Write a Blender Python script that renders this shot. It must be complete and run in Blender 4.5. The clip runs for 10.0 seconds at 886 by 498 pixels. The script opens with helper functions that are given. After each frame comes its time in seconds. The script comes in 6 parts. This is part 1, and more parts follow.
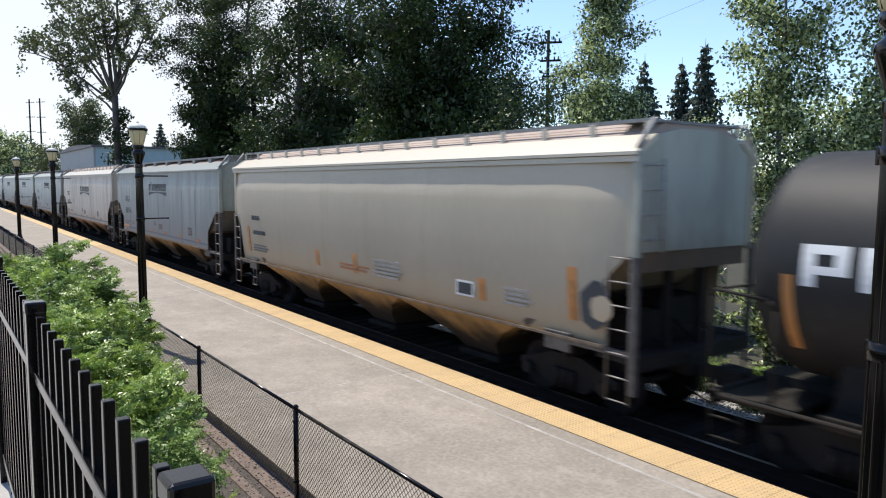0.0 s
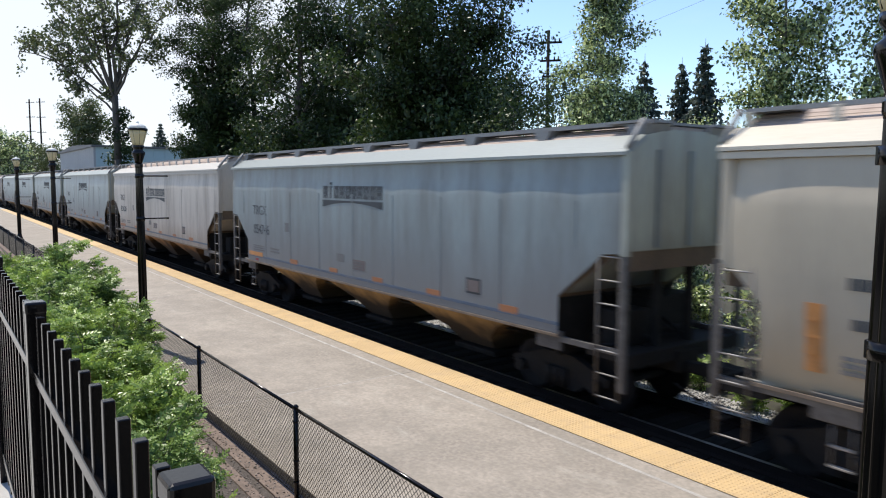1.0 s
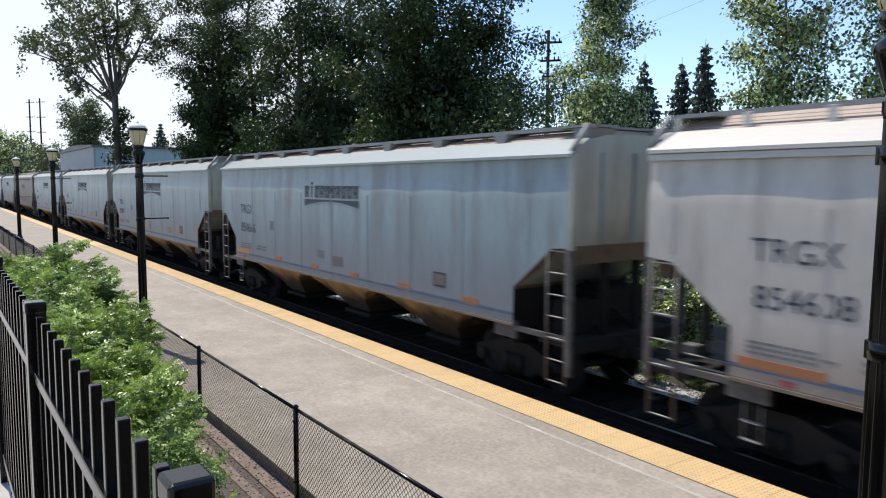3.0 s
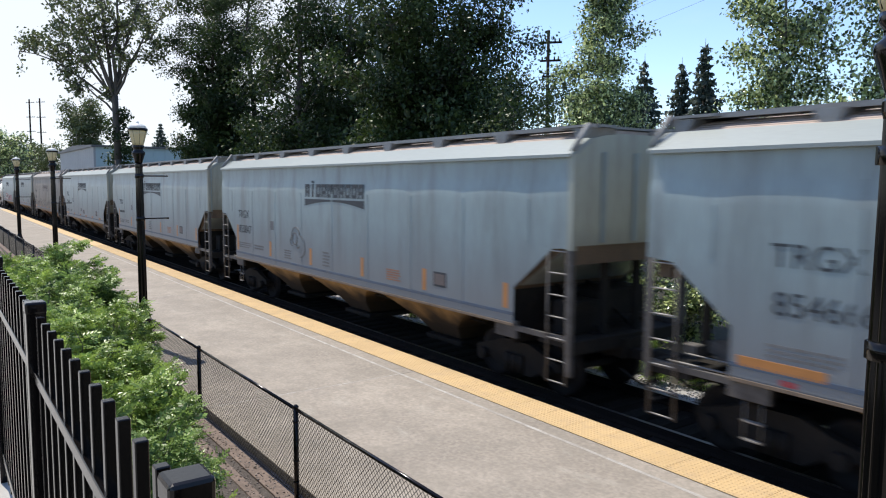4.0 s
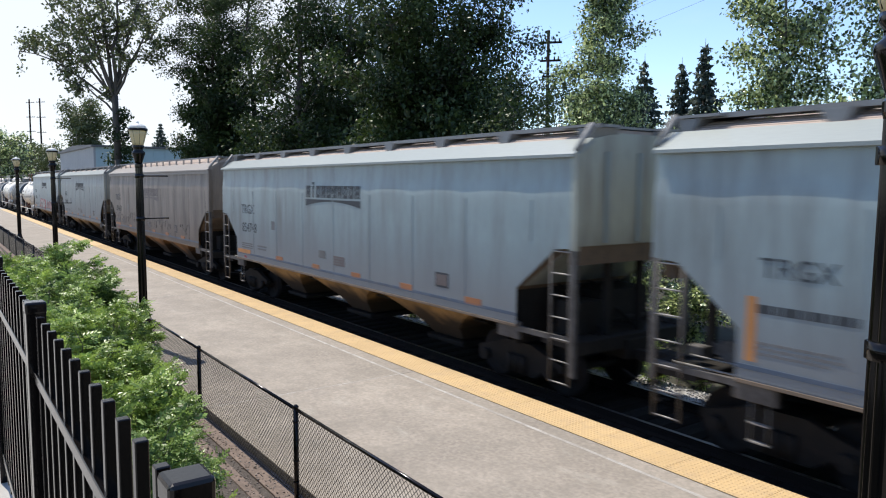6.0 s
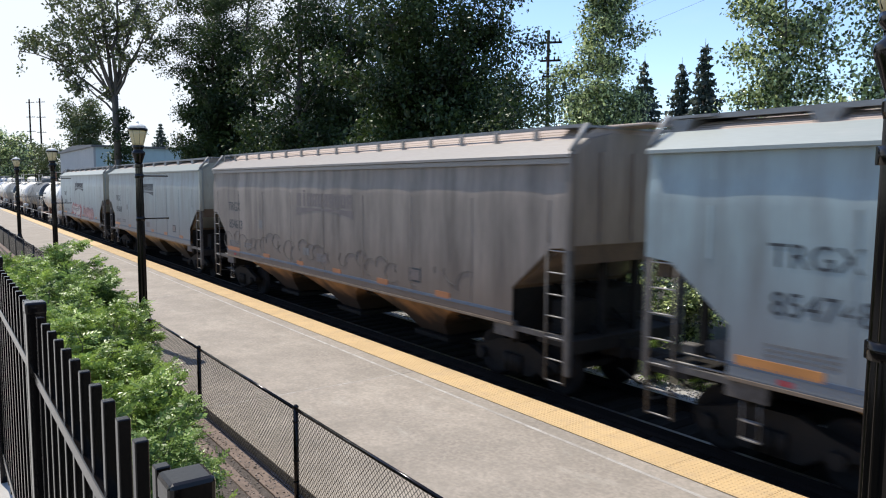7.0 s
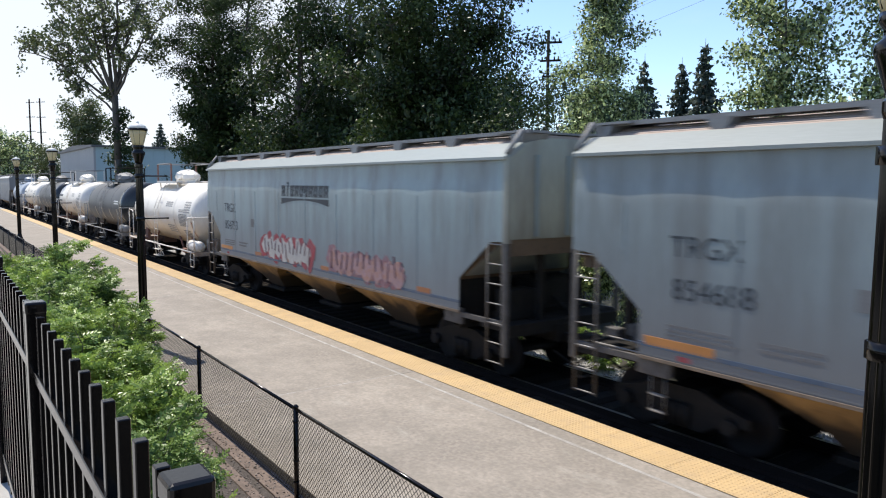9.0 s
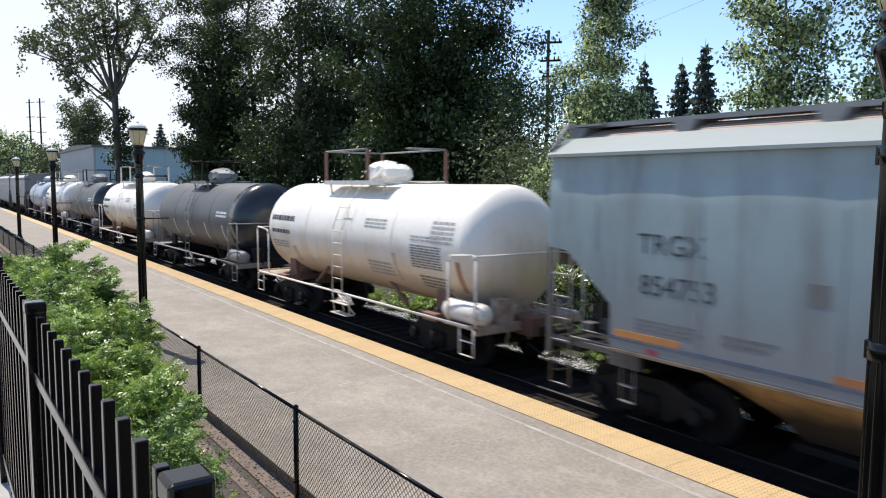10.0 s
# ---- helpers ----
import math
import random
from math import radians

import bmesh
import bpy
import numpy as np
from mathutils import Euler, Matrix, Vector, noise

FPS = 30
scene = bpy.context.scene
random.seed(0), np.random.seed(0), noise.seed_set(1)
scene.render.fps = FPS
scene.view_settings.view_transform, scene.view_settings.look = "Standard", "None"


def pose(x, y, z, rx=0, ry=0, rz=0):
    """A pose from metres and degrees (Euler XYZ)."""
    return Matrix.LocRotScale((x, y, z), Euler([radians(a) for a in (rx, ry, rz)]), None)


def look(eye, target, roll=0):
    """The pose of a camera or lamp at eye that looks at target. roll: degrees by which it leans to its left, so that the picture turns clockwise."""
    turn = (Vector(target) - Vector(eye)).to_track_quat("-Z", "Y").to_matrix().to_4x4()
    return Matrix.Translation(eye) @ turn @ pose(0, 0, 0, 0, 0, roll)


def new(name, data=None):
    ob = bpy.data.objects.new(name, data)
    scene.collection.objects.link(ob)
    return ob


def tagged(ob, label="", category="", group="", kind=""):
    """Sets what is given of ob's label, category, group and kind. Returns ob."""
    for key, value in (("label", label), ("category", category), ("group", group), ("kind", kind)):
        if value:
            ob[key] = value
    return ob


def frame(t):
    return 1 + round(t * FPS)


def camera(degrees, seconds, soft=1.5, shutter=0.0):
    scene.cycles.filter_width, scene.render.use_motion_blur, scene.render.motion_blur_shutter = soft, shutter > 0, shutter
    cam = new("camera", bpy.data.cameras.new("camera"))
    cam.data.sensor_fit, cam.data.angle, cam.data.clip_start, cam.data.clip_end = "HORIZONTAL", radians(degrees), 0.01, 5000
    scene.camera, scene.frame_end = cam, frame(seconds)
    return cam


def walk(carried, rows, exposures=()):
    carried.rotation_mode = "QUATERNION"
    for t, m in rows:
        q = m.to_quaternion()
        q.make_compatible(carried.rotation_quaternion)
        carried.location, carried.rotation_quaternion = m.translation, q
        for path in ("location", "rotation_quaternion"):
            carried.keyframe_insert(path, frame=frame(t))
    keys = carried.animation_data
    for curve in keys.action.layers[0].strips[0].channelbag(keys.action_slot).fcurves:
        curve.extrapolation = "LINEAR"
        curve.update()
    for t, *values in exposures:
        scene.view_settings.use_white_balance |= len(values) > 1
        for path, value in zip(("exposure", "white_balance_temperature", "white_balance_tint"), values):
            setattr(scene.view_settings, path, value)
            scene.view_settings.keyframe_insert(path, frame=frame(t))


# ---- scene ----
# The track runs along X; the train rolls towards +X. Y points away from the camera, z = 0 is the rail top.
cam = camera(63.5286, 10.0, soft=1.1, shutter=0.22)
EYE = Vector((0.0, 0.0, 3.7525))
YAW, PITCH, ROLL = 0.9494, 0.0900, 0.332
AIM = EYE + Vector((-math.sin(YAW) * math.cos(PITCH), math.cos(YAW) * math.cos(PITCH), -math.sin(PITCH))) * 10
walk(cam, [(0.0, look(EYE, AIM, ROLL)), (10.0, look(EYE, AIM, ROLL))])

# ---- light: high sun from up the line, slightly on the platform side ----
SUN_WAY = Vector((-0.44, -0.08, 0.89)).normalized()
scene.view_settings.exposure = 0.52
sun = new("sun", bpy.data.lights.new("sun", "SUN"))
sun.data.energy, sun.data.angle, sun.data.color = 4.2, radians(0.5), (1.0, 0.935, 0.825)
sun.matrix_world = look(SUN_WAY * 50, (0, 0, 0))

world = bpy.data.worlds.new("sky")
scene.world = world
world.use_nodes = True
wn, wl = world.node_tree.nodes, world.node_tree.links
wn.clear()
w_out, w_bg, w_sky = wn.new("ShaderNodeOutputWorld"), wn.new("ShaderNodeBackground"), wn.new("ShaderNodeTexSky")
w_sky.sky_type, w_sky.sun_disc = "NISHITA", False
w_sky.sun_elevation = math.asin(SUN_WAY.z)
w_sky.sun_rotation = math.atan2(SUN_WAY.x, SUN_WAY.y)
w_sky.air_density, w_sky.dust_density, w_sky.ozone_density = 1.0, 0.25, 2.6
# thin bright cloud up the line
w_co = wn.new("ShaderNodeTexCoord")
w_map = wn.new("ShaderNodeMapping")
w_map.inputs["Scale"].default_value = (2.0, 2.0, 7.0)
w_noise = wn.new("ShaderNodeTexNoise")
w_noise.inputs["Scale"].default_value, w_noise.inputs["Detail"].default_value = 1.6, 6.0
w_sep = wn.new("ShaderNodeSeparateXYZ")
w_side = wn.new("ShaderNodeMapRange")
w_side.interpolation_type = "SMOOTHSTEP"
w_side.inputs["From Min"].default_value, w_side.inputs["From Max"].default_value = -0.76, -0.97
w_sum = wn.new("ShaderNodeMath")
w_sum.operation = "MULTIPLY_ADD"
w_sum.inputs[1].default_value = 1.15
w_ramp = wn.new("ShaderNodeMapRange")
w_ramp.inputs["From Min"].default_value, w_ramp.inputs["From Max"].default_value = 0.62, 1.32
w_ramp.inputs["To Max"].default_value = 0.9
w_mix = wn.new("ShaderNodeMix")
w_mix.data_type = "RGBA"
w_mix.inputs[7].default_value = (4.5, 4.72, 5.0, 1)
wl.new(w_co.outputs["Generated"], w_map.inputs["Vector"])
wl.new(w_map.outputs[0], w_noise.inputs["Vector"])
wl.new(w_co.outputs["Generated"], w_sep.inputs[0])
wl.new(w_sep.outputs["X"], w_side.inputs["Value"])
wl.new(w_side.outputs[0], w_sum.inputs[0])
wl.new(w_noise.outputs[0], w_sum.inputs[2])
wl.new(w_sum.outputs[0], w_ramp.inputs["Value"])
wl.new(w_ramp.outputs[0], w_mix.inputs[0])
w_tint = wn.new("ShaderNodeVectorMath")
w_tint.operation = "MULTIPLY"
w_tint.inputs[1].default_value = (0.96, 0.98, 1.06)
wl.new(w_sky.outputs[0], w_tint.inputs[0])
wl.new(w_tint.outputs[0], w_mix.inputs[6])
wl.new(w_mix.outputs[2], w_bg.inputs[0])
wl.new(w_bg.outputs[0], w_out.inputs[0])
w_bg.inputs[1].default_value = 0.15


# ---- materials ----
def material(name, colour, rough=0.6, metal=0.0, vary=0.15, scale=6.0, bump=0.0, fine=60.0, stain=None, stain_at=0.6,
             stretch=(1, 1, 1), spec=0.5, leaf=False, second=None, low=None, scuff=None, tuft=0.0, thin=0.35, pale=0.0):
    """A procedural surface: two scales of tone variation, an optional stain colour, fine relief."""
    m = bpy.data.materials.new(name)
    m.use_nodes = True
    n, l = m.node_tree.nodes, m.node_tree.links
    b = n["Principled BSDF"]
    b.inputs["Roughness"].default_value, b.inputs["Metallic"].default_value = rough, metal
    b.inputs["Specular IOR Level"].default_value = spec
    co, mp, info = n.new("ShaderNodeTexCoord"), n.new("ShaderNodeMapping"), n.new("ShaderNodeObjectInfo")
    mp.inputs["Scale"].default_value = stretch
    shift = n.new("ShaderNodeVectorMath")
    shift.operation = "SCALE"
    shift.inputs[0].default_value = (37.0, 53.0, 19.0)
    l.new(info.outputs["Random"], shift.inputs["Scale"])
    l.new(co.outputs["Object"], mp.inputs["Vector"])
    l.new(shift.outputs[0], mp.inputs["Location"])
    big, small = n.new("ShaderNodeTexNoise"), n.new("ShaderNodeTexNoise")
    big.inputs["Scale"].default_value, big.inputs["Detail"].default_value = scale * 0.25, 5.0
    small.inputs["Scale"].default_value, small.inputs["Detail"].default_value = fine, 3.0
    for t in (big, small):
        l.new(mp.outputs[0], t.inputs["Vector"])
    add = n.new("ShaderNodeMath")
    add.operation = "ADD"
    l.new(big.outputs[0], add.inputs[0])
    l.new(small.outputs[0], add.inputs[1])
    rng = n.new("ShaderNodeMapRange")
    rng.inputs["From Min"].default_value, rng.inputs["From Max"].default_value = 0.6, 1.4
    rng.inputs["To Min"].default_value, rng.inputs["To Max"].default_value = 1 - vary, 1 + vary
    l.new(add.outputs[0], rng.inputs["Value"])
    base = n.new("ShaderNodeVectorMath")
    base.operation = "SCALE"
    base.inputs[0].default_value = colour
    l.new(rng.outputs[0], base.inputs["Scale"])
    out = base.outputs[0]
    if second or leaf:
        geo = n.new("ShaderNodeNewGeometry")
        mx = n.new("ShaderNodeMix")
        mx.data_type = "RGBA"
        mx.inputs[7].default_value = (*(second or tuple(c * 1.7 for c in colour)), 1)
        if tuft:
            # neighbouring leaves share a tone, single leaves stray from it
            tn, tm, ta = n.new("ShaderNodeTexNoise"), n.new("ShaderNodeMapRange"), n.new("ShaderNodeMath")
            tn.inputs["Scale"].default_value, tn.inputs["Detail"].default_value = tuft, 2.0
            l.new(mp.outputs[0], tn.inputs["Vector"])
            tm.inputs["From Min"].default_value, tm.inputs["From Max"].default_value = 0.36, 0.70
            tm.inputs["To Max"].default_value = 0.7
            l.new(tn.outputs[0], tm.inputs["Value"])
            ta.operation, ta.use_clamp = "MULTIPLY_ADD", True
            ta.inputs[1].default_value = 0.3
            l.new(geo.outputs["Random Per Island"], ta.inputs[0])
            l.new(tm.outputs[0], ta.inputs[2])
            l.new(ta.outputs[0], mx.inputs[0])
        elif pale:
            # this share of leaves is painted pale: undersides, sun glints and backlit glow
            pr = n.new("ShaderNodeMapRange")
            pr.inputs["From Min"].default_value, pr.inputs["From Max"].default_value = 1 - pale - 0.08, 1 - pale + 0.16
            l.new(geo.outputs["Random Per Island"], pr.inputs["Value"])
            l.new(pr.outputs[0], mx.inputs[0])
        else:
            l.new(geo.outputs["Random Per Island"], mx.inputs[0])
        l.new(out, mx.inputs[6])
        out = mx.outputs[2]
    if stain:
        st, sr, sm = n.new("ShaderNodeTexNoise"), n.new("ShaderNodeMapRange"), n.new("ShaderNodeMix")
        st.inputs["Scale"].default_value, st.inputs["Detail"].default_value = scale, 7.0
        st.inputs["Roughness"].default_value = 0.65
        l.new(mp.outputs[0], st.inputs["Vector"])
        sr.inputs["From Min"].default_value, sr.inputs["From Max"].default_value = stain_at - 0.12, stain_at + 0.16
        sr.inputs["To Max"].default_value = 0.85
        l.new(st.outputs[0], sr.inputs["Value"])
        sm.data_type = "RGBA"
        sm.inputs[7].default_value = (*stain, 1)
        l.new(sr.outputs[0], sm.inputs[0])
        l.new(out, sm.inputs[6])
        out = sm.outputs[2]
    if scuff:
        # pale scrapes drawn out along one way
        cm, cn, cr, cx = n.new("ShaderNodeMapping"), n.new("ShaderNodeTexNoise"), n.new("ShaderNodeMapRange"), n.new("ShaderNodeMix")
        cm.inputs["Scale"].default_value, cm.inputs["Rotation"].default_value = (0.9, 2.3, 1.0), (0, 0, 0.5)
        l.new(co.outputs["Object"], cm.inputs["Vector"])
        l.new(cm.outputs[0], cn.inputs["Vector"])
        cn.inputs["Scale"].default_value, cn.inputs["Detail"].default_value, cn.inputs["Roughness"].default_value = 1.3, 10.0, 0.74
        cr.inputs["From Min"].default_value, cr.inputs["From Max"].default_value, cr.inputs["To Max"].default_value = 0.56, 0.74, 0.75
        l.new(cn.outputs[0], cr.inputs["Value"])
        cx.data_type = "RGBA"
        cx.inputs[7].default_value = (*scuff, 1)
        l.new(cr.outputs[0], cx.inputs[0])
        l.new(out, cx.inputs[6])
        out = cx.outputs[2]
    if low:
        # splashed dirt, painted shade on bays, climbing unevenly from below: height, depth, colour
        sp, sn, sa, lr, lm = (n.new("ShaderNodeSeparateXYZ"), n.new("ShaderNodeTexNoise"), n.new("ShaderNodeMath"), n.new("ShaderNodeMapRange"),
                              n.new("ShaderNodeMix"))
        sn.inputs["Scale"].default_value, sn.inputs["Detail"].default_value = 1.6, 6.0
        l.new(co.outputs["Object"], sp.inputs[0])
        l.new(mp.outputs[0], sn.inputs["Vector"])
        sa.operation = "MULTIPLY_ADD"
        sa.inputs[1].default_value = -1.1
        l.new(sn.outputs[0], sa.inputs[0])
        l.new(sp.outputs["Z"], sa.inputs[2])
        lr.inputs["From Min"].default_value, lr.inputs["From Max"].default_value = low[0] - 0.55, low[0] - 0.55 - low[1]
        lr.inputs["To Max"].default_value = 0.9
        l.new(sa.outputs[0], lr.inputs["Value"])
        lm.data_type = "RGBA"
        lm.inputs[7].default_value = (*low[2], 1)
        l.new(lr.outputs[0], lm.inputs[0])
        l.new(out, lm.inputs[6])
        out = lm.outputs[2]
    l.new(out, b.inputs["Base Color"])
    if bump:
        bp = n.new("ShaderNodeBump")
        bp.inputs["Strength"].default_value, bp.inputs["Distance"].default_value = bump, 0.01
        l.new(small.outputs[0], bp.inputs["Height"])
        l.new(bp.outputs[0], b.inputs["Normal"])
    if leaf:
        tr, ms = n.new("ShaderNodeBsdfTranslucent"), n.new("ShaderNodeMixShader")
        l.new(out, tr.inputs["Color"])
        ms.inputs[0].default_value = thin
        l.new(b.outputs[0], ms.inputs[1])
        l.new(tr.outputs[0], ms.inputs[2])
        l.new(ms.outputs[0], n["Material Output"].inputs["Surface"])
    return m


STREAK = (1.0, 1.0, 0.12)
PAINT = {
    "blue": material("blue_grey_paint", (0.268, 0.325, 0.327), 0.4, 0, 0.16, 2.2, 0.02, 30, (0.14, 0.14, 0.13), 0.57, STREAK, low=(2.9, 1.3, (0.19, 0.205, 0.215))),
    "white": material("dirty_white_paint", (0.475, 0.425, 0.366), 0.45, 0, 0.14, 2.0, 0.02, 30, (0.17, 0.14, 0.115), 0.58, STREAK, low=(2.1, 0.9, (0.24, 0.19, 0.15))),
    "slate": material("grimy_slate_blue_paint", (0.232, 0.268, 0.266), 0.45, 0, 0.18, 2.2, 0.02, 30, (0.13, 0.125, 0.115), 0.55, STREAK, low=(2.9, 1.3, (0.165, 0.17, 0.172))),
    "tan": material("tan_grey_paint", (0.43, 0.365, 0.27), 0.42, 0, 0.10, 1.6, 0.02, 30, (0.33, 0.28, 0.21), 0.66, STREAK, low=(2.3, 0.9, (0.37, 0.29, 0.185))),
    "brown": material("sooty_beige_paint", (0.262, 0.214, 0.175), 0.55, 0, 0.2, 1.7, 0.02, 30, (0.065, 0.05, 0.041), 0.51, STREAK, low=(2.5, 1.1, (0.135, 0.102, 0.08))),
    "grey": material("grey_paint", (0.20, 0.205, 0.21), 0.5, 0, 0.15, 2.0, 0.02, 30, (0.15, 0.14, 0.13), 0.62, STREAK),
}
FASCIA = {
    "blue": material("pale_blue_roof_edge", (0.25, 0.275, 0.258), 0.4, 0, 0.1, 2, 0.02, 30, (0.3, 0.3, 0.28), 0.7, (0.3, 1, 1)),
    "white": material("pale_roof_edge", (0.45, 0.42, 0.37), 0.45, 0, 0.1, 2, 0.02, 30, (0.35, 0.3, 0.25), 0.7, (0.3, 1, 1)),
    "slate": material("slate_roof_edge", (0.218, 0.238, 0.222), 0.45, 0, 0.12, 2, 0.02, 30, (0.25, 0.24, 0.22), 0.68, (0.3, 1, 1)),
    "tan": material("cream_roof_edge", (0.49, 0.44, 0.35), 0.45, 0, 0.1, 2, 0.02, 30, (0.4, 0.32, 0.22), 0.7, (0.3, 1, 1)),
    "brown": material("dusty_roof_edge", (0.25, 0.222, 0.195), 0.5, 0, 0.15, 2, 0.02, 30, (0.2, 0.16, 0.13), 0.64, (0.3, 1, 1)),
    "grey": material("grey_roof_edge", (0.4, 0.4, 0.39), 0.5, 0, 0.15, 2, 0.02, 30, (0.2, 0.18, 0.16), 0.64, (0.3, 1, 1)),
}
ROOF_DUST = material("dusty_roof", (0.37, 0.295, 0.245), 0.8, 0, 0.25, 3, 0.05, 40, (0.2, 0.14, 0.115), 0.62)
SLOPE_RUST = material("brown_slope_sheet", (0.125, 0.085, 0.053), 0.8, 0, 0.3, 3, 0.05, 40, (0.06, 0.045, 0.033), 0.58)
# bays: dust above, near-black below puts the shade under the car into colour
BAY_DUST_SHADE = material("yellow_dusted_shaded_steel", (0.34, 0.205, 0.08), 0.85, 0, 0.25, 3, 0.05, 50, (0.12, 0.07, 0.03), 0.62, (1, 1, 0.4), low=(1.26, 0.42, (0.014, 0.012, 0.010)))
BAY_RUST_SHADE = material("rust_dusted_shaded_steel", (0.30, 0.15, 0.058), 0.85, 0, 0.25, 3, 0.05, 50, (0.12, 0.07, 0.03), 0.62, (1, 1, 0.4), low=(1.26, 0.42, (0.014, 0.012, 0.010)))
WALK_STEEL = material("galvanised_steel", (0.22, 0.22, 0.215), 0.65, 0.1, 0.2, 6, 0.03, 60, (0.14, 0.11, 0.09), 0.62)
UNDER = material("near_black_steel", (0.021, 0.019, 0.017), 0.75, 0.1, 0.4, 6, 0.05, 50, (0.035, 0.028, 0.022), 0.64, spec=0.15)
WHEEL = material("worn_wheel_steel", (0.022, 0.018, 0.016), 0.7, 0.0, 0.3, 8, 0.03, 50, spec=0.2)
# rusty rail, colour sunk to near-black for the train's shade
RAIL_RUST_SHADED = material("shaded_brown_rail_steel", (0.018, 0.014, 0.012), 0.85, 0, 0.3, 8, 0.05, 60, spec=0.1)
BRICK_DIM = material("dull_brown_wall", (0.16, 0.13, 0.11), 0.85, 0, 0.15, 3, 0.1, 40)
TREAD = material("polished_rail_steel", (0.20, 0.18, 0.165), 0.42, 0.8, 0.15, 8, 0.02, 80)
LETTER = material("faded_black_stencil", (0.035, 0.04, 0.045), 0.6, 0, 0.3, 8)
LETTER_FAINT = material("sun_bleached_stencil", (0.30, 0.285, 0.265), 0.6, 0, 0.3, 8)
LETTER_SOFT = material("worn_grey_stencil", (0.145, 0.142, 0.138), 0.6, 0, 0.3, 8)
BLUE_LINE = material("blue_stripe_paint", (0.072, 0.105, 0.155), 0.5, 0, 0.25, 6, 0, 40, (0.14, 0.14, 0.14), 0.6)
ORANGE = material("orange_reflector", (0.46, 0.20, 0.06), 0.45, 0, 0.25, 8)
ORANGE_DIM = material("brown_reflector", (0.33, 0.135, 0.055), 0.5, 0, 0.25, 8)
WHITE_MARK = material("white_marking", (0.72, 0.72, 0.70), 0.5, 0, 0.12, 8)
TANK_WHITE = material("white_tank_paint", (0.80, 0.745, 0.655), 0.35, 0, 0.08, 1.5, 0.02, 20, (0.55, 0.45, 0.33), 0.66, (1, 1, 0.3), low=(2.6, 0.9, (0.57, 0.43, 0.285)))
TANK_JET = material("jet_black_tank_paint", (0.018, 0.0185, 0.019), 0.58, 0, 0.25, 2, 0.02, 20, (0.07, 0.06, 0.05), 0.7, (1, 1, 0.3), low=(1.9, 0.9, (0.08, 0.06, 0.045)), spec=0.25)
TANK_HEAD_SHADED = material("glossy_shaded_black_head", (0.022, 0.025, 0.028), 0.22, 0, 0.25, 2, 0.02, 20, (0.05, 0.045, 0.04), 0.66)
CREAM = material("cream_reflector_tape", (0.5, 0.42, 0.3), 0.5, 0, 0.2, 8)
END_DIRT_SHADE = material("grimy_shaded_end_paint", (0.35, 0.36, 0.30), 0.6, 0, 0.2, 2.2, 0.03, 30, (0.17, 0.15, 0.12), 0.6, STREAK, low=(3.1, 1.2, (0.10, 0.078, 0.058)))
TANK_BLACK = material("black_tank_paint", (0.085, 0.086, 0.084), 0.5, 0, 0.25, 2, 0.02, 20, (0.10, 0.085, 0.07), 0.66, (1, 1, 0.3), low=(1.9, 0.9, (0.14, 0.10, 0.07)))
TANK_GREY = material("blue_grey_tank_paint", (0.32, 0.36, 0.42), 0.4, 0, 0.15, 2, 0.02, 20, (0.2, 0.2, 0.2), 0.66, (1, 1, 0.3))
TANK_DUST = material("rust_stained_tank_belly", (0.46, 0.31, 0.19), 0.7, 0, 0.3, 3, 0.03, 30, (0.68, 0.62, 0.52), 0.54, (1, 1, 0.3))
PIPE_WHITE = material("white_pipe_paint", (0.68, 0.64, 0.575), 0.5, 0, 0.15, 8, 0, 40, (0.25, 0.16, 0.1), 0.64)
DECK_RUST = material("rust_stained_cream_paint", (0.42, 0.34, 0.26), 0.75, 0, 0.25, 6, 0.05, 40, (0.20, 0.11, 0.07), 0.52)
RUST = material("rusty_steel", (0.20, 0.10, 0.07), 0.8, 0.1, 0.3, 8, 0.05, 50)
SILL_DUST = material("dusty_brown_sill", (0.20, 0.15, 0.105), 0.75, 0, 0.3, 5, 0.03, 40, (0.09, 0.065, 0.048), 0.55)
SILL_GRIME = material("grimed_sill_steel", (0.10, 0.092, 0.085), 0.7, 0, 0.3, 6, 0.03, 40, (0.04, 0.034, 0.03), 0.52)
STILE = material("grimy_ladder_stile", (0.12, 0.105, 0.09), 0.7, 0, 0.3, 8, 0.03, 40, (0.05, 0.04, 0.034), 0.55)
RUNG = material("worn_bare_rung", (0.30, 0.285, 0.265), 0.5, 0.2, 0.25, 8, 0.0, 40, (0.12, 0.10, 0.085), 0.58)
GRAF_RED = material("red_spray_paint", (0.31, 0.04, 0.05), 0.6, 0, 0.35, 8, stain=(0.24, 0.14, 0.15), stain_at=0.6)
GRAF_RUST = material("dull_rust_spray_paint", (0.26, 0.10, 0.10), 0.6, 0, 0.35, 8, stain=(0.24, 0.22, 0.26), stain_at=0.52)
PATCH = material("brown_grey_patch", (0.15, 0.12, 0.11), 0.6, 0, 0.25, 8)
GRAF_PINK = material("pink_spray_paint", (0.36, 0.235, 0.245), 0.6, 0, 0.3, 8, stain=(0.40, 0.18, 0.085), stain_at=0.53)
GRAF_WHITE = material("white_spray_paint", (0.47, 0.445, 0.40), 0.6, 0, 0.2, 6, stain=(0.33, 0.28, 0.26), stain_at=0.58)
GRAF_DARK = material("dark_spray_paint", (0.12, 0.06, 0.08), 0.5, 0, 0.2, 6)
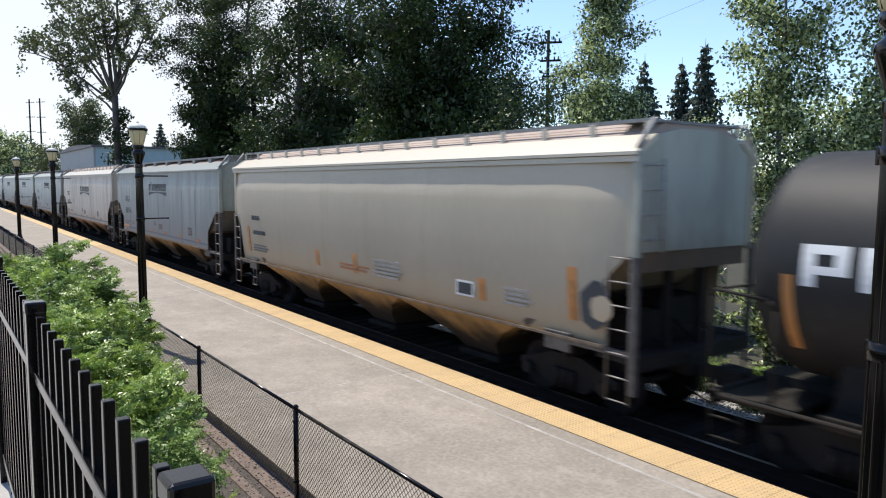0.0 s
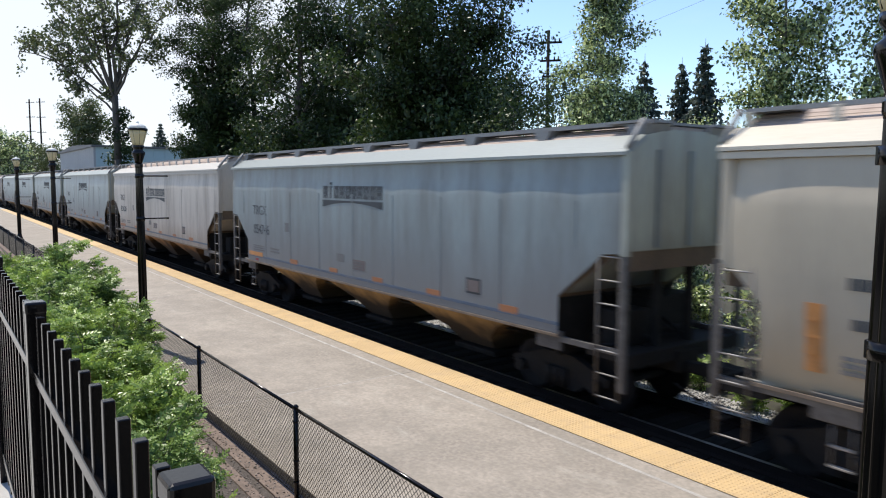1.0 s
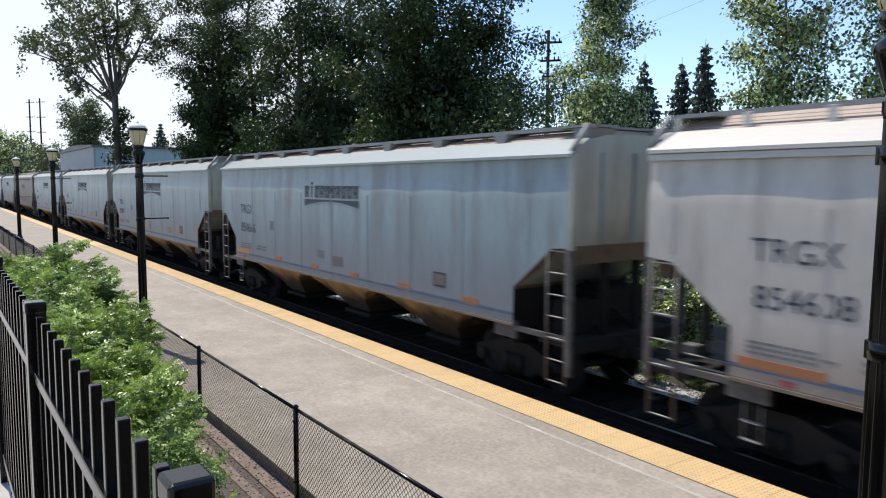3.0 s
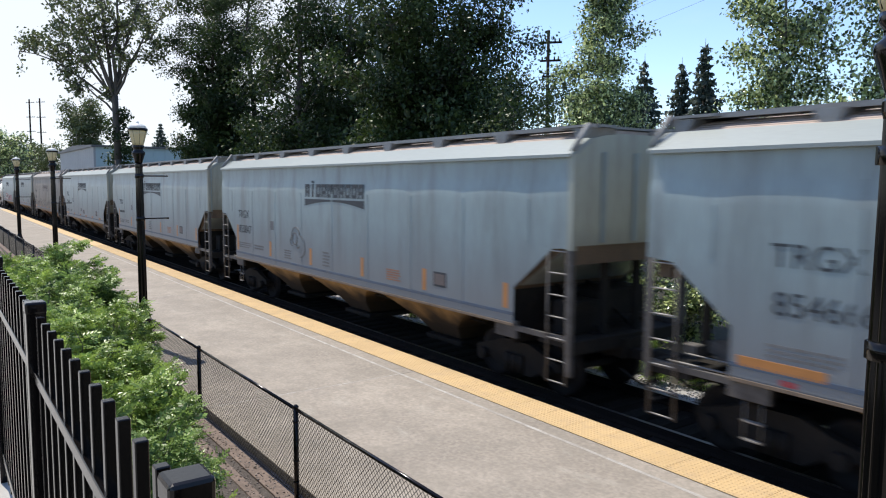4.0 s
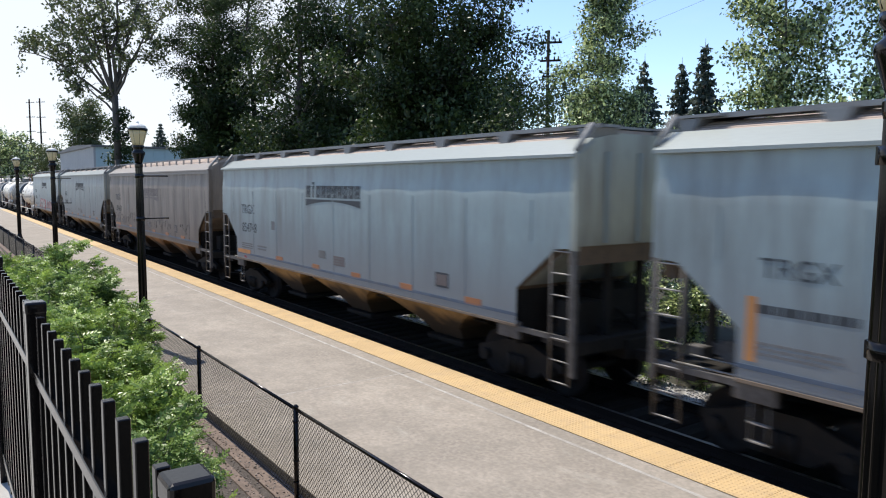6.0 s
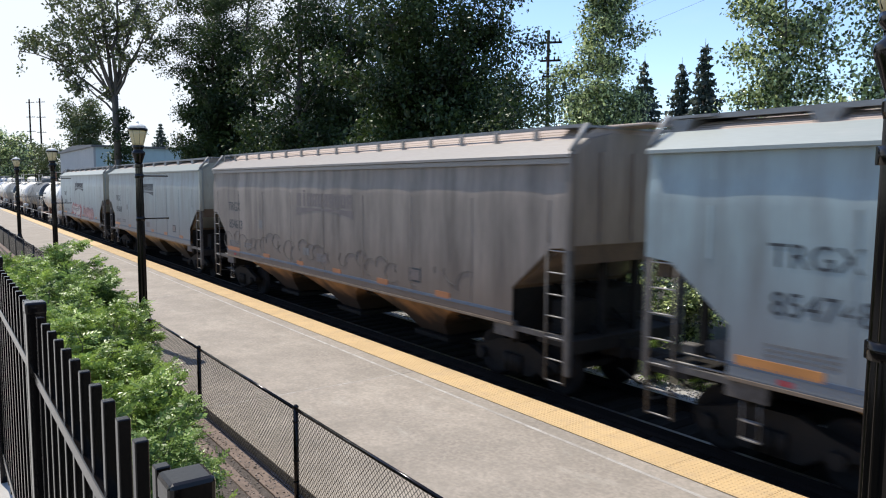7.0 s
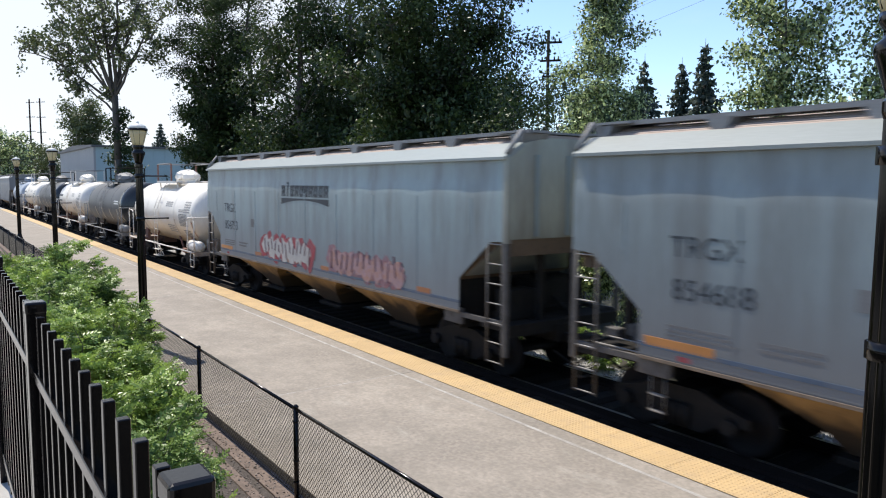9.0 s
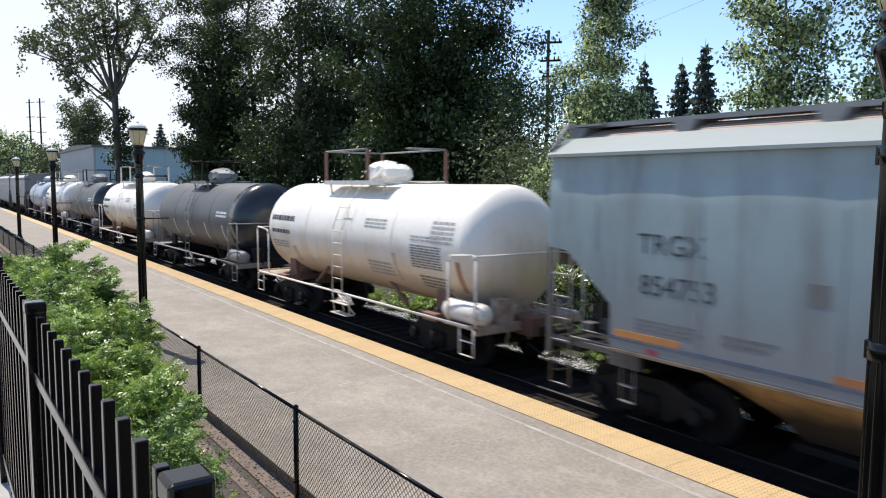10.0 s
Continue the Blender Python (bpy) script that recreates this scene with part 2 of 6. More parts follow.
BLACK_IRON = material("black_powder_coat", (0.005, 0.004, 0.0036), 0.13, 0.0, 0.3, 12, 0.02, 120, (0.012, 0.009, 0.008), 0.66, spec=0.32)
BLACK_WIRE = material("black_vinyl_wire", (0.006, 0.006, 0.006), 0.5, 0, 0.2, 12, spec=0.3)
GLASS = material("cream_lamp_glass", (0.90, 0.79, 0.50), 0.25, 0, 0.08, 6, leaf=True, second=(0.86, 0.74, 0.46), thin=0.5)
LAMP_CAP = material("white_lamp_cap", (0.82, 0.82, 0.80), 0.4, 0, 0.08, 6, leaf=True, second=(0.83, 0.83, 0.8))
CONCRETE = material("weathered_concrete", (0.274, 0.238, 0.197), 0.85, 0, 0.34, 3.4, 0.2, 17, (0.195, 0.172, 0.142), 0.55, scuff=(0.37, 0.34, 0.29))
CONCRETE_PALE = material("pale_concrete", (0.33, 0.315, 0.29), 0.85, 0, 0.14, 3, 0.12, 70, (0.26, 0.25, 0.23), 0.6)
SEALANT = material("pale_joint_sealant", (0.385, 0.365, 0.335), 0.8, 0, 0.3, 6, 0.05, 50, (0.25, 0.222, 0.19), 0.47)
TACTILE = material("yellow_tactile_tile", (0.51, 0.355, 0.175), 0.7, 0, 0.16, 4, 0.04, 60, (0.40, 0.285, 0.16), 0.58)
# shade under the train painted as near-black ballast; STONE is the sunlit ballast
BALLAST = material("shaded_dark_ballast", (0.02, 0.018, 0.016), 0.9, 0, 0.5, 30, 0.6, 40, (0.04, 0.037, 0.034), 0.64, spec=0.1)
STONE = material("grey_ballast_stone", (0.24, 0.23, 0.22), 0.9, 0, 0.3, 20, 0.2, 60, second=(0.42, 0.41, 0.40))
DEBRIS = material("mixed_gravel", (0.10, 0.075, 0.06), 0.95, 0, 0.3, 20, second=(0.30, 0.26, 0.23))
GRAVEL = material("brown_gravel", (0.058, 0.047, 0.040), 0.95, 0, 0.5, 40, 0.6, 60, (0.17, 0.145, 0.13), 0.64)
KERB_STONE = material("reddish_stained_kerb", (0.165, 0.122, 0.10), 0.9, 0, 0.35, 14, 0.4, 40, (0.07, 0.055, 0.046), 0.54)
SOIL = material("planted_soil", (0.040, 0.034, 0.024), 0.95, 0, 0.4, 8, 0.5, 40, (0.03, 0.042, 0.016), 0.55)
# creosote plus shade below the cars, both in this colour
TIMBER = material("shaded_creosoted_tie", (0.018, 0.015, 0.013), 0.95, 0, 0.3, 10, 0.2, 50, spec=0.05)
BARK = material("grey_bark", (0.085, 0.075, 0.062), 0.9, 0, 0.35, 5, 0.4, 30, stretch=(1, 1, 0.3))
BARK_PALE = material("pale_bark", (0.20, 0.18, 0.15), 0.9, 0, 0.35, 5, 0.3, 30, stretch=(1, 1, 0.3))
LEAF_DARK = material("dark_maple_leaf", (0.014, 0.028, 0.009), 0.4, 0, 0.3, 3, leaf=True, second=(0.07, 0.108, 0.029), spec=0.34, tuft=0.5, thin=0.3)
LEAF_POPLAR = material("poplar_leaf", (0.042, 0.075, 0.018), 0.28, 0, 0.35, 3, leaf=True, second=(0.54, 0.62, 0.27), spec=1.0, thin=0.34, pale=0.5)
LEAF_OLIVE = material("cottonwood_leaf", (0.075, 0.10, 0.036), 0.42, 0, 0.3, 3, leaf=True, second=(0.14, 0.165, 0.07))
LEAF_SHRUB = material("bright_shrub_leaf", (0.045, 0.10, 0.012), 0.34, 0, 0.35, 6, leaf=True, second=(0.46, 0.61, 0.14), spec=0.5, tuft=6.0)
LEAF_SHRUB_DEEP = material("deep_green_shrub_leaf", (0.03, 0.07, 0.014), 0.42, 0, 0.35, 6, leaf=True, second=(0.32, 0.46, 0.12), spec=0.3, tuft=6.0)
LEAF_COVER = material("low_ground_cover", (0.045, 0.085, 0.02), 0.6, 0, 0.3, 6, leaf=True, second=(0.11, 0.16, 0.045), spec=0.2)
LEAF_FIR = material("fir_needles", (0.036, 0.055, 0.042), 0.6, 0, 0.3, 3, leaf=True, second=(0.09, 0.115, 0.085))
POLE_WOOD = material("weathered_pole", (0.013, 0.010, 0.0095), 0.9, 0, 0.3, 6, 0.2, 40, stretch=(1, 1, 0.2), spec=0.1)
SHED_GREY = material("grey_metal_siding", (0.335, 0.33, 0.32), 0.6, 0, 0.08, 1, 0, 20)
SHED_TEAL = material("teal_metal_siding", (0.36, 0.46, 0.47), 0.6, 0, 0.08, 1, 0, 20)
SHED_ROOF = material("dark_metal_roof", (0.10, 0.10, 0.10), 0.6, 0, 0.1, 1, 0, 20)


# ---- mesh helpers ----
def box(bm, lo, hi, bevel=0.0):
    x0, y0, z0 = lo
    x1, y1, z1 = hi
    v = [bm.verts.new(q) for q in ((x0, y0, z0), (x1, y0, z0), (x1, y1, z0), (x0, y1, z0),
                                   (x0, y0, z1), (x1, y0, z1), (x1, y1, z1), (x0, y1, z1))]
    fs = [bm.faces.new([v[i] for i in ix]) for ix in
          ((3, 2, 1, 0), (4, 5, 6, 7), (0, 1, 5, 4), (1, 2, 6, 5), (2, 3, 7, 6), (3, 0, 4, 7))]
    if bevel:
        es = list({e for f in fs for e in f.edges})
        bmesh.ops.bevel(bm, geom=es, offset=bevel, segments=2, profile=0.5, affect="EDGES")


def tube(bm, a, b, r0, r1=None, n=8, caps=True):
    """A round bar from a to b."""
    a, b, r1 = Vector(a), Vector(b), r0 if r1 is None else r1
    d = (b - a).normalized()
    u = d.orthogonal().normalized()
    w = d.cross(u)
    rings = []
    for c, r in ((a, r0), (b, r1)):
        rings.append([bm.verts.new(c + (u * math.cos(k * math.tau / n) + w * math.sin(k * math.tau / n)) * r) for k in range(n)])
    for k in range(n):
        f = bm.faces.new((rings[0][k], rings[0][(k + 1) % n], rings[1][(k + 1) % n], rings[1][k]))
        f.smooth = n > 5
    if caps:
        bm.faces.new(rings[0][::-1])
        bm.faces.new(rings[1])


def bar_path(bm, pts, r, n=6):
    for a, b in zip(pts, pts[1:]):
        tube(bm, a, b, r, n=n)


def turned(bm, profile, n=20, axis="Z", smooth=True):
    """A lathe form from (radius, height) pairs, closed at both ends."""
    rings = []
    for r, h in profile:
        ring = []
        for k in range(n):
            c, s = math.cos(k * math.tau / n) * r, math.sin(k * math.tau / n) * r
            ring.append(bm.verts.new({"Z": (c, s, h), "X": (h, c, s), "Y": (s, h, c)}[axis]))
        rings.append(ring)
    for r0, r1 in zip(rings, rings[1:]):
        for k in range(n):
            f = bm.faces.new((r0[k], r0[(k + 1) % n], r1[(k + 1) % n], r1[k]))
            f.smooth = smooth
    bm.faces.new(rings[0][::-1])
    bm.faces.new(rings[-1])


def extruded(bm, outline, y0, y1):
    """An (x, z) outline pushed from y0 to y1."""
    a = [bm.verts.new((x, y0, z)) for x, z in outline]
    b = [bm.verts.new((x, y1, z)) for x, z in outline]
    bm.faces.new(a)
    bm.faces.new(b[::-1])
    for k in range(len(a)):
        j = (k + 1) % len(a)
        bm.faces.new((a[j], a[k], b[k], b[j]))


def mesh_of(name, bm, mat):
    bmesh.ops.recalc_face_normals(bm, faces=bm.faces[:])
    me = bpy.data.meshes.new(name)
    bm.to_mesh(me)
    bm.free()
    me.materials.append(mat)
    return me


def part(name, bm, mat, parent=None, label="", at=None):
    """Links a bmesh, or a finished mesh, as one object under a thing or part."""
    me = bm if isinstance(bm, bpy.types.Mesh) else mesh_of(name, bm, mat)
    ob = new(name, me)
    ob.parent = parent
    if at:
        ob.matrix_basis = at
    if label:
        ob["label"] = label
    return ob


STORE = {}


def stored(key, build, mat):
    """A mesh made once and shared by alike parts."""
    if key not in STORE:
        bm = bmesh.new()
        build(bm)
        STORE[key] = mesh_of(key[0] if isinstance(key, tuple) else key, bm, mat)
    return STORE[key]


def text_mesh(words, size, mat):
    key = ("lettering", words, size, mat.name)
    if key not in STORE:
        cu = bpy.data.curves.new("lettering", "FONT")
        cu.body, cu.size, cu.extrude = words, size, 0.002
        ob = bpy.data.objects.new("lettering", cu)
        scene.collection.objects.link(ob)
        bpy.context.view_layer.update()
        me = bpy.data.meshes.new_from_object(ob.evaluated_get(bpy.context.evaluated_depsgraph_get()))
        bpy.data.objects.remove(ob)
        me.materials.clear()
        me.materials.append(mat)
        STORE[key] = me
    return STORE[key]


def from_arrays(name, verts, faces, mat):
    """A mesh from numpy arrays; faces all have the same number of corners."""
    me = bpy.data.meshes.new(name)
    nf, k = faces.shape
    me.vertices.add(len(verts))
    me.vertices.foreach_set("co", verts.astype(np.float32).ravel())
    me.loops.add(nf * k)
    me.loops.foreach_set("vertex_index", faces.astype(np.int32).ravel())
    me.polygons.add(nf)
    me.polygons.foreach_set("loop_start", np.arange(0, nf * k, k, dtype=np.int32))
    me.update(calc_edges=True)
    me.validate()
    me.materials.append(mat)
    return me


def leaf_cloud(name, centres, size, mat, rng, hang=0.0, flat=0.0, face=None):
    """Small pointed folded leaves at the given places, turned every way or roughly towards `face`."""
    n = len(centres)
    d = rng.normal(size=(n, 3))
    d[:, 2] = d[:, 2] * (1 - flat) - hang
    d /= np.linalg.norm(d, axis=1)[:, None]
    over = rng.normal(size=(n, 3)) * (1 - flat) + np.array((0.0, 0.0, 1.6 * flat))
    if face is not None:
        over = rng.normal(size=(n, 3)) * 0.55 + face
    s = np.cross(d, over)
    s /= np.linalg.norm(s, axis=1)[:, None]
    up = np.cross(s, d)
    ln = (size * rng.uniform(0.6, 1.25, n))[:, None]
    return leaf_mesh(name, centres, d, s, up, ln, mat)


def leaf_mesh(name, centres, d, s, up, ln, mat):
    n, wd = len(centres), ln * 0.30
    left, right = centres + d * ln * 0.45 + s * wd + up * wd * 0.35, centres + d * ln * 0.45 - s * wd + up * wd * 0.35
    v = np.stack((centres, left, centres + d * ln, right), 1).reshape(-1, 3)
    f = np.arange(n * 4).reshape(-1, 4)
    return from_arrays(name, v, np.concatenate((f[:, [0, 1, 2]], f[:, [0, 2, 3]])), mat)


def frond_cloud(name, base, heading, size, mat, rng):
    """Compound leaves: four pairs of leaflets and one at the tip, along a drooping stalk."""
    n = len(base)
    unit = lambda a: a / np.linalg.norm(a, axis=-1)[..., None]
    d = unit(heading)
    over = unit(rng.normal(size=(n, 3)) * 0.8 + np.array((0.0, 0.0, 1.0)))
    side = unit(np.cross(d, over))
    up = np.cross(side, d)
    ln = size * rng.uniform(0.7, 1.25, n)
    cs, ds, us, ls = [], [], [], []
    for k in range(9):
        f = 1.0 if k == 8 else (k // 2 + 0.7) / 4.4
        hand = 0.0 if k == 8 else 1.0 if k % 2 else -1.0
        reach = 3.3 * ln[:, None]
        cs.append(base + d * reach * f - up * reach * 0.22 * f * f)
        ds.append(unit(d * (0.55 if hand else 1.0) + side * hand * 0.8 - up * 0.25 + rng.normal(size=(n, 3)) * 0.16))
        us.append(up)
        ls.append(ln * (1.0 if hand else 1.15) * (0.82 + 0.25 * math.sin(2.6 * f)))
    c, dd, uu, ll = np.concatenate(cs), np.concatenate(ds), np.concatenate(us), np.concatenate(ls)[:, None]
    ss = unit(np.cross(dd, uu))
    return leaf_mesh(name, c, dd, ss, np.cross(ss, dd), ll * 1.15, mat)


# ---- the ground, banked up to the fence behind which the camera stands ----
YC = 9.86           # centre line of the track
EDGE = 8.034        # platform edge
TOP = 0.194         # platform surface


def ground_sheet():
    prof = [(-2000, 1.95), (-60, 1.95), (0.55, 1.95), (0.75, 1.85), (1.3, 1.25), (2.0, 0.62), (2.55, 0.14), (3.2, 0.08),
            (3.6, -0.3), (7.6, -0.45), (8.2, -0.42), (8.7, -0.17), (10.9, -0.17), (11.5, -0.3), (12.6, -0.42), (20, -0.35),
            (40, 0.3), (120, 1.0), (3000, 3.0)]
    xs = [-3000, -700, -300, -150, -90] + [-60 + 3 * k for k in range(24)] + [30, 90, 300, 2000]
    bm = bmesh.new()
    grid = [[bm.verts.new((x, y, z)) for y, z in prof] for x in xs]
    for a, b in zip(grid, grid[1:]):
        for k in range(len(prof) - 1):
            f = bm.faces.new((a[k], b[k], b[k + 1], a[k + 1]))
            y = (prof[k][0] + prof[k + 1][0]) / 2
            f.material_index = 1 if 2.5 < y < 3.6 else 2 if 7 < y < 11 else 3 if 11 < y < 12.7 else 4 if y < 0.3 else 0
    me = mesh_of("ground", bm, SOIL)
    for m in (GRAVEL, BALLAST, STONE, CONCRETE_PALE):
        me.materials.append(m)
    return tagged(new("ground", me), "brown planted bank, gravel and dark trackbed", "ground", kind="structure")


ground_sheet()


def dimming_wall():
    bm = bmesh.new()
    # added out of view, so the iron fence reflects a dark surface
    box(bm, (-60, -7.4, 1.8), (40, -7.0, 3.5))
    tagged(new("wall_south", mesh_of("wall_south", bm, BRICK_DIM)), "unseen dull brown wall added to darken fence reflections", "wall", kind="structure")


dimming_wall()


def platform():
    bm = bmesh.new()
    box(bm, (-260, 3.42, -0.4), (40, EDGE - 0.06, TOP - 0.06))
    plat = tagged(new("platform", mesh_of("platform", bm, CONCRETE)), "weathered grey concrete station platform with a yellow tactile edge",
                  "platform", kind="structure")
    slab = stored("slab", lambda b: box(b, (0.004, 3.42, TOP - 0.06), (11.996, EDGE - 0.985, TOP), 0.008), CONCRETE)
    kerb = stored("coping", lambda b: box(b, (0.006, EDGE - 0.977, TOP - 0.06), (11.996, EDGE - 0.686, TOP), 0.006), CONCRETE)
    nose = stored("platform_nose", lambda b: box(b, (0.003, EDGE - 0.68, TOP - 0.5), (11.997, EDGE, TOP - 0.012), 0.01), CONCRETE_PALE)
    seal = stored("joint_sealant", lambda b: box(b, (-0.012, 3.5, TOP - 0.02), (0.012, EDGE - 0.985, TOP + 0.0015)), SEALANT)
    line = stored("coping_joint", lambda b: box(b, (0.0, EDGE - 1.015, TOP - 0.02), (11.99, EDGE - 0.955, TOP + 0.0015)), SEALANT)
    for k in range(-20, 3):
        x = -11.2 + 12.0 * k
        part("joint_sealant", seal, None, plat, at=pose(x, 0, 0))
        part("coping_joint", line, None, plat, at=pose(x, 0, 0))
        for nm, me in (("slab", slab), ("coping", kerb), ("platform_nose", nose)):
            part(nm, me, None, plat, at=pose(x, 0, 0))

    def tile(b):
        box(b, (0.003, -0.655, -0.012), (0.607, 0.0, 0.0))
        for i in range(10):
            for j in range(10):
                cx, cy = 0.031 + i * 0.061, -0.615 + j * 0.065
                lo = [b.verts.new((cx + 0.016 * c, cy + 0.016 * s, 0.0003)) for c, s in ((1, 0), (0.5, 0.87), (-0.5, 0.87), (-1, 0), (-0.5, -0.87), (0.5, -0.87))]
                hi = [b.verts.new((cx + 0.010 * c, cy + 0.010 * s, 0.006)) for c, s in ((1, 0), (0.5, 0.87), (-0.5, 0.87), (-1, 0), (-0.5, -0.87), (0.5, -0.87))]
                b.faces.new(hi)
                for q in range(6):
                    b.faces.new((lo[q], lo[(q + 1) % 6], hi[(q + 1) % 6], hi[q]))

    near = stored("tactile_tile", tile, TACTILE)
    far = stored("plain_tile", lambda b: box(b, (0.003, -0.655, -0.012), (0.607, 0.0, 0.001)), TACTILE)
    for k in range(-180, 12):
        x = k * 0.61
        part("tactile_tile", near if x > -45 else far, None, plat, at=pose(x, EDGE - 0.005, TOP + 0.004))


platform()


def railway():
    prof = [(-0.07, -0.16), (0.07, -0.16), (0.07, -0.145), (0.012, -0.12), (0.012, -0.04), (0.036, -0.028), (0.036, 0.0), (-0.036, 0.0),
            (-0.036, -0.028), (-0.012, -0.04), (-0.012, -0.12), (-0.07, -0.145)]
    for side in (-1, 1):
        bm = bmesh.new()
        a = [bm.verts.new((-900, YC + side * 0.755 + y, z)) for y, z in prof]
        b = [bm.verts.new((300, YC + side * 0.755 + y, z)) for y, z in prof]
        bm.faces.new(a), bm.faces.new(b[::-1])
        for k in range(len(a)):
            bm.faces.new((a[k], a[(k + 1) % len(a)], b[(k + 1) % len(a)], b[k]))
        for f in bm.faces:
            if all(v.co.z > -0.001 for v in f.verts):
                f.material_index = 1
        me = mesh_of("rail", bm, RAIL_RUST_SHADED)
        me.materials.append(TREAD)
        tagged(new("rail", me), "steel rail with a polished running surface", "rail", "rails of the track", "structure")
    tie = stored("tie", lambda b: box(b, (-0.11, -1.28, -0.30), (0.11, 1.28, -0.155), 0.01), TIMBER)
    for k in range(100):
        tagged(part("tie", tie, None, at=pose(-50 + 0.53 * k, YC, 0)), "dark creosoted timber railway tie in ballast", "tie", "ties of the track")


railway()


def ballast_stones():
    rng = np.random.default_rng(5)
    n = 9000
    x = -38 * rng.random(n) ** 1.3 + 1
    y = rng.uniform(10.95, 12.5, n)
    z = np.interp(y, (10.9, 11.5, 12.6), (-0.17, -0.3, -0.42))
    c = np.stack((x, y, z + 0.012), 1)
    r = rng.uniform(0.018, 0.042, n)
    octa = np.array(((1, 0, 0), (-1, 0, 0), (0, 1, 0), (0, -1, 0), (0, 0, 1), (0, 0, -1)), float)
    v = (c[:, None] + octa[None] * r[:, None, None] * rng.uniform(0.55, 1.2, (n, 6, 1))).reshape(-1, 3)
    t = np.array(((0, 2, 4), (2, 1, 4), (1, 3, 4), (3, 0, 4), (2, 0, 5), (1, 2, 5), (3, 1, 5), (0, 3, 5)))
    f = (t[None] + np.arange(n)[:, None, None] * 6).reshape(-1, 3)
    tagged(new("ballast", from_arrays("ballast", v, f, STONE)), "loose pale grey crushed stone ballast beside the track", "ballast", kind="stuff")


ballast_stones()


def strip_gravel():
    """Small stones and debris between the bank and the low fence."""
    rng = np.random.default_rng(8)
    n = 5200
    x, y = -26 * rng.random(n) ** 1.6 - 2.5, rng.uniform(2.45, 3.29, n)
    z = np.interp(y, (2.0, 2.55, 3.2), (0.62, 0.14, 0.08))
    z = np.where((y > 2.86) & (y < 2.99), 0.13, np.where(y > 3.12, 0.115, z))
    c = np.stack((x, y, z + 0.004), 1)
    r = rng.uniform(0.006, 0.02, n)
    octa = np.array(((1, 0, 0), (-1, 0, 0), (0, 1, 0), (0, -1, 0), (0, 0, 1), (0, 0, -1)), float)
    v = (c[:, None] + octa[None] * r[:, None, None] * rng.uniform(0.5, 1.2, (n, 6, 1))).reshape(-1, 3)
    t = np.array(((0, 2, 4), (2, 1, 4), (1, 3, 4), (3, 0, 4), (2, 0, 5), (1, 2, 5), (3, 1, 5), (0, 3, 5)))
    f = (t[None] + np.arange(n)[:, None, None] * 6).reshape(-1, 3)
    tagged(new("gravel", from_arrays("gravel", v, f, DEBRIS)), "brown and grey gravel debris along the low fence", "gravel", kind="stuff")


strip_gravel()


# ---- fences ----
def iron_fence():
    """Black picket fence on the bank; a thing for each panel."""
    Y, TOPZ, LOW, STEP, PITCH_P = 0.297, 3.283, 1.97, 1.93, 0.1485

    def post(b):
        box(b, (-0.033, -0.033, LOW - 0.02), (0.033, 0.033, TOPZ + 0.005), 0.003)

    def cap(b):
        box(b, (-0.0355, -0.0355, TOPZ - 0.015), (0.0355, 0.0355, TOPZ + 0.030), 0.008)

    def picket(b):
        box(b, (-0.0127, -0.0127, LOW + 0.06), (0.0127, 0.0127, TOPZ - 0.006), 0.0025)

    def rail(z):
        return lambda b: box(b, (0.04, -0.019, z - 0.019), (STEP - 0.04, 0.019, z + 0.019), 0.003)

    po, ca, pi = stored("fence_post", post, BLACK_IRON), stored("post_cap", cap, BLACK_IRON), stored("picket", picket, BLACK_IRON)
    hi, lo = stored("top_rail", rail(3.045), BLACK_IRON), stored("bottom_rail", rail(2.13), BLACK_IRON)
    for k in range(-9, 3):
        x = -1.082 + k * STEP
        f = new("picket_fence_panel")
        f.matrix_basis = pose(x, Y, 0)
        tagged(f, "black steel picket fence panel with square post and capped top", "fence", "panels of the picket fence")
        q = part("post", po, None, f)
        part("cap", ca, None, q)
        part("top_rail", hi, None, f)
        part("bottom_rail", lo, None, f)
        for j in range(12):
            part("picket", pi, None, f, at=pose(0.148 + j * PITCH_P, 0, 0))


iron_fence()


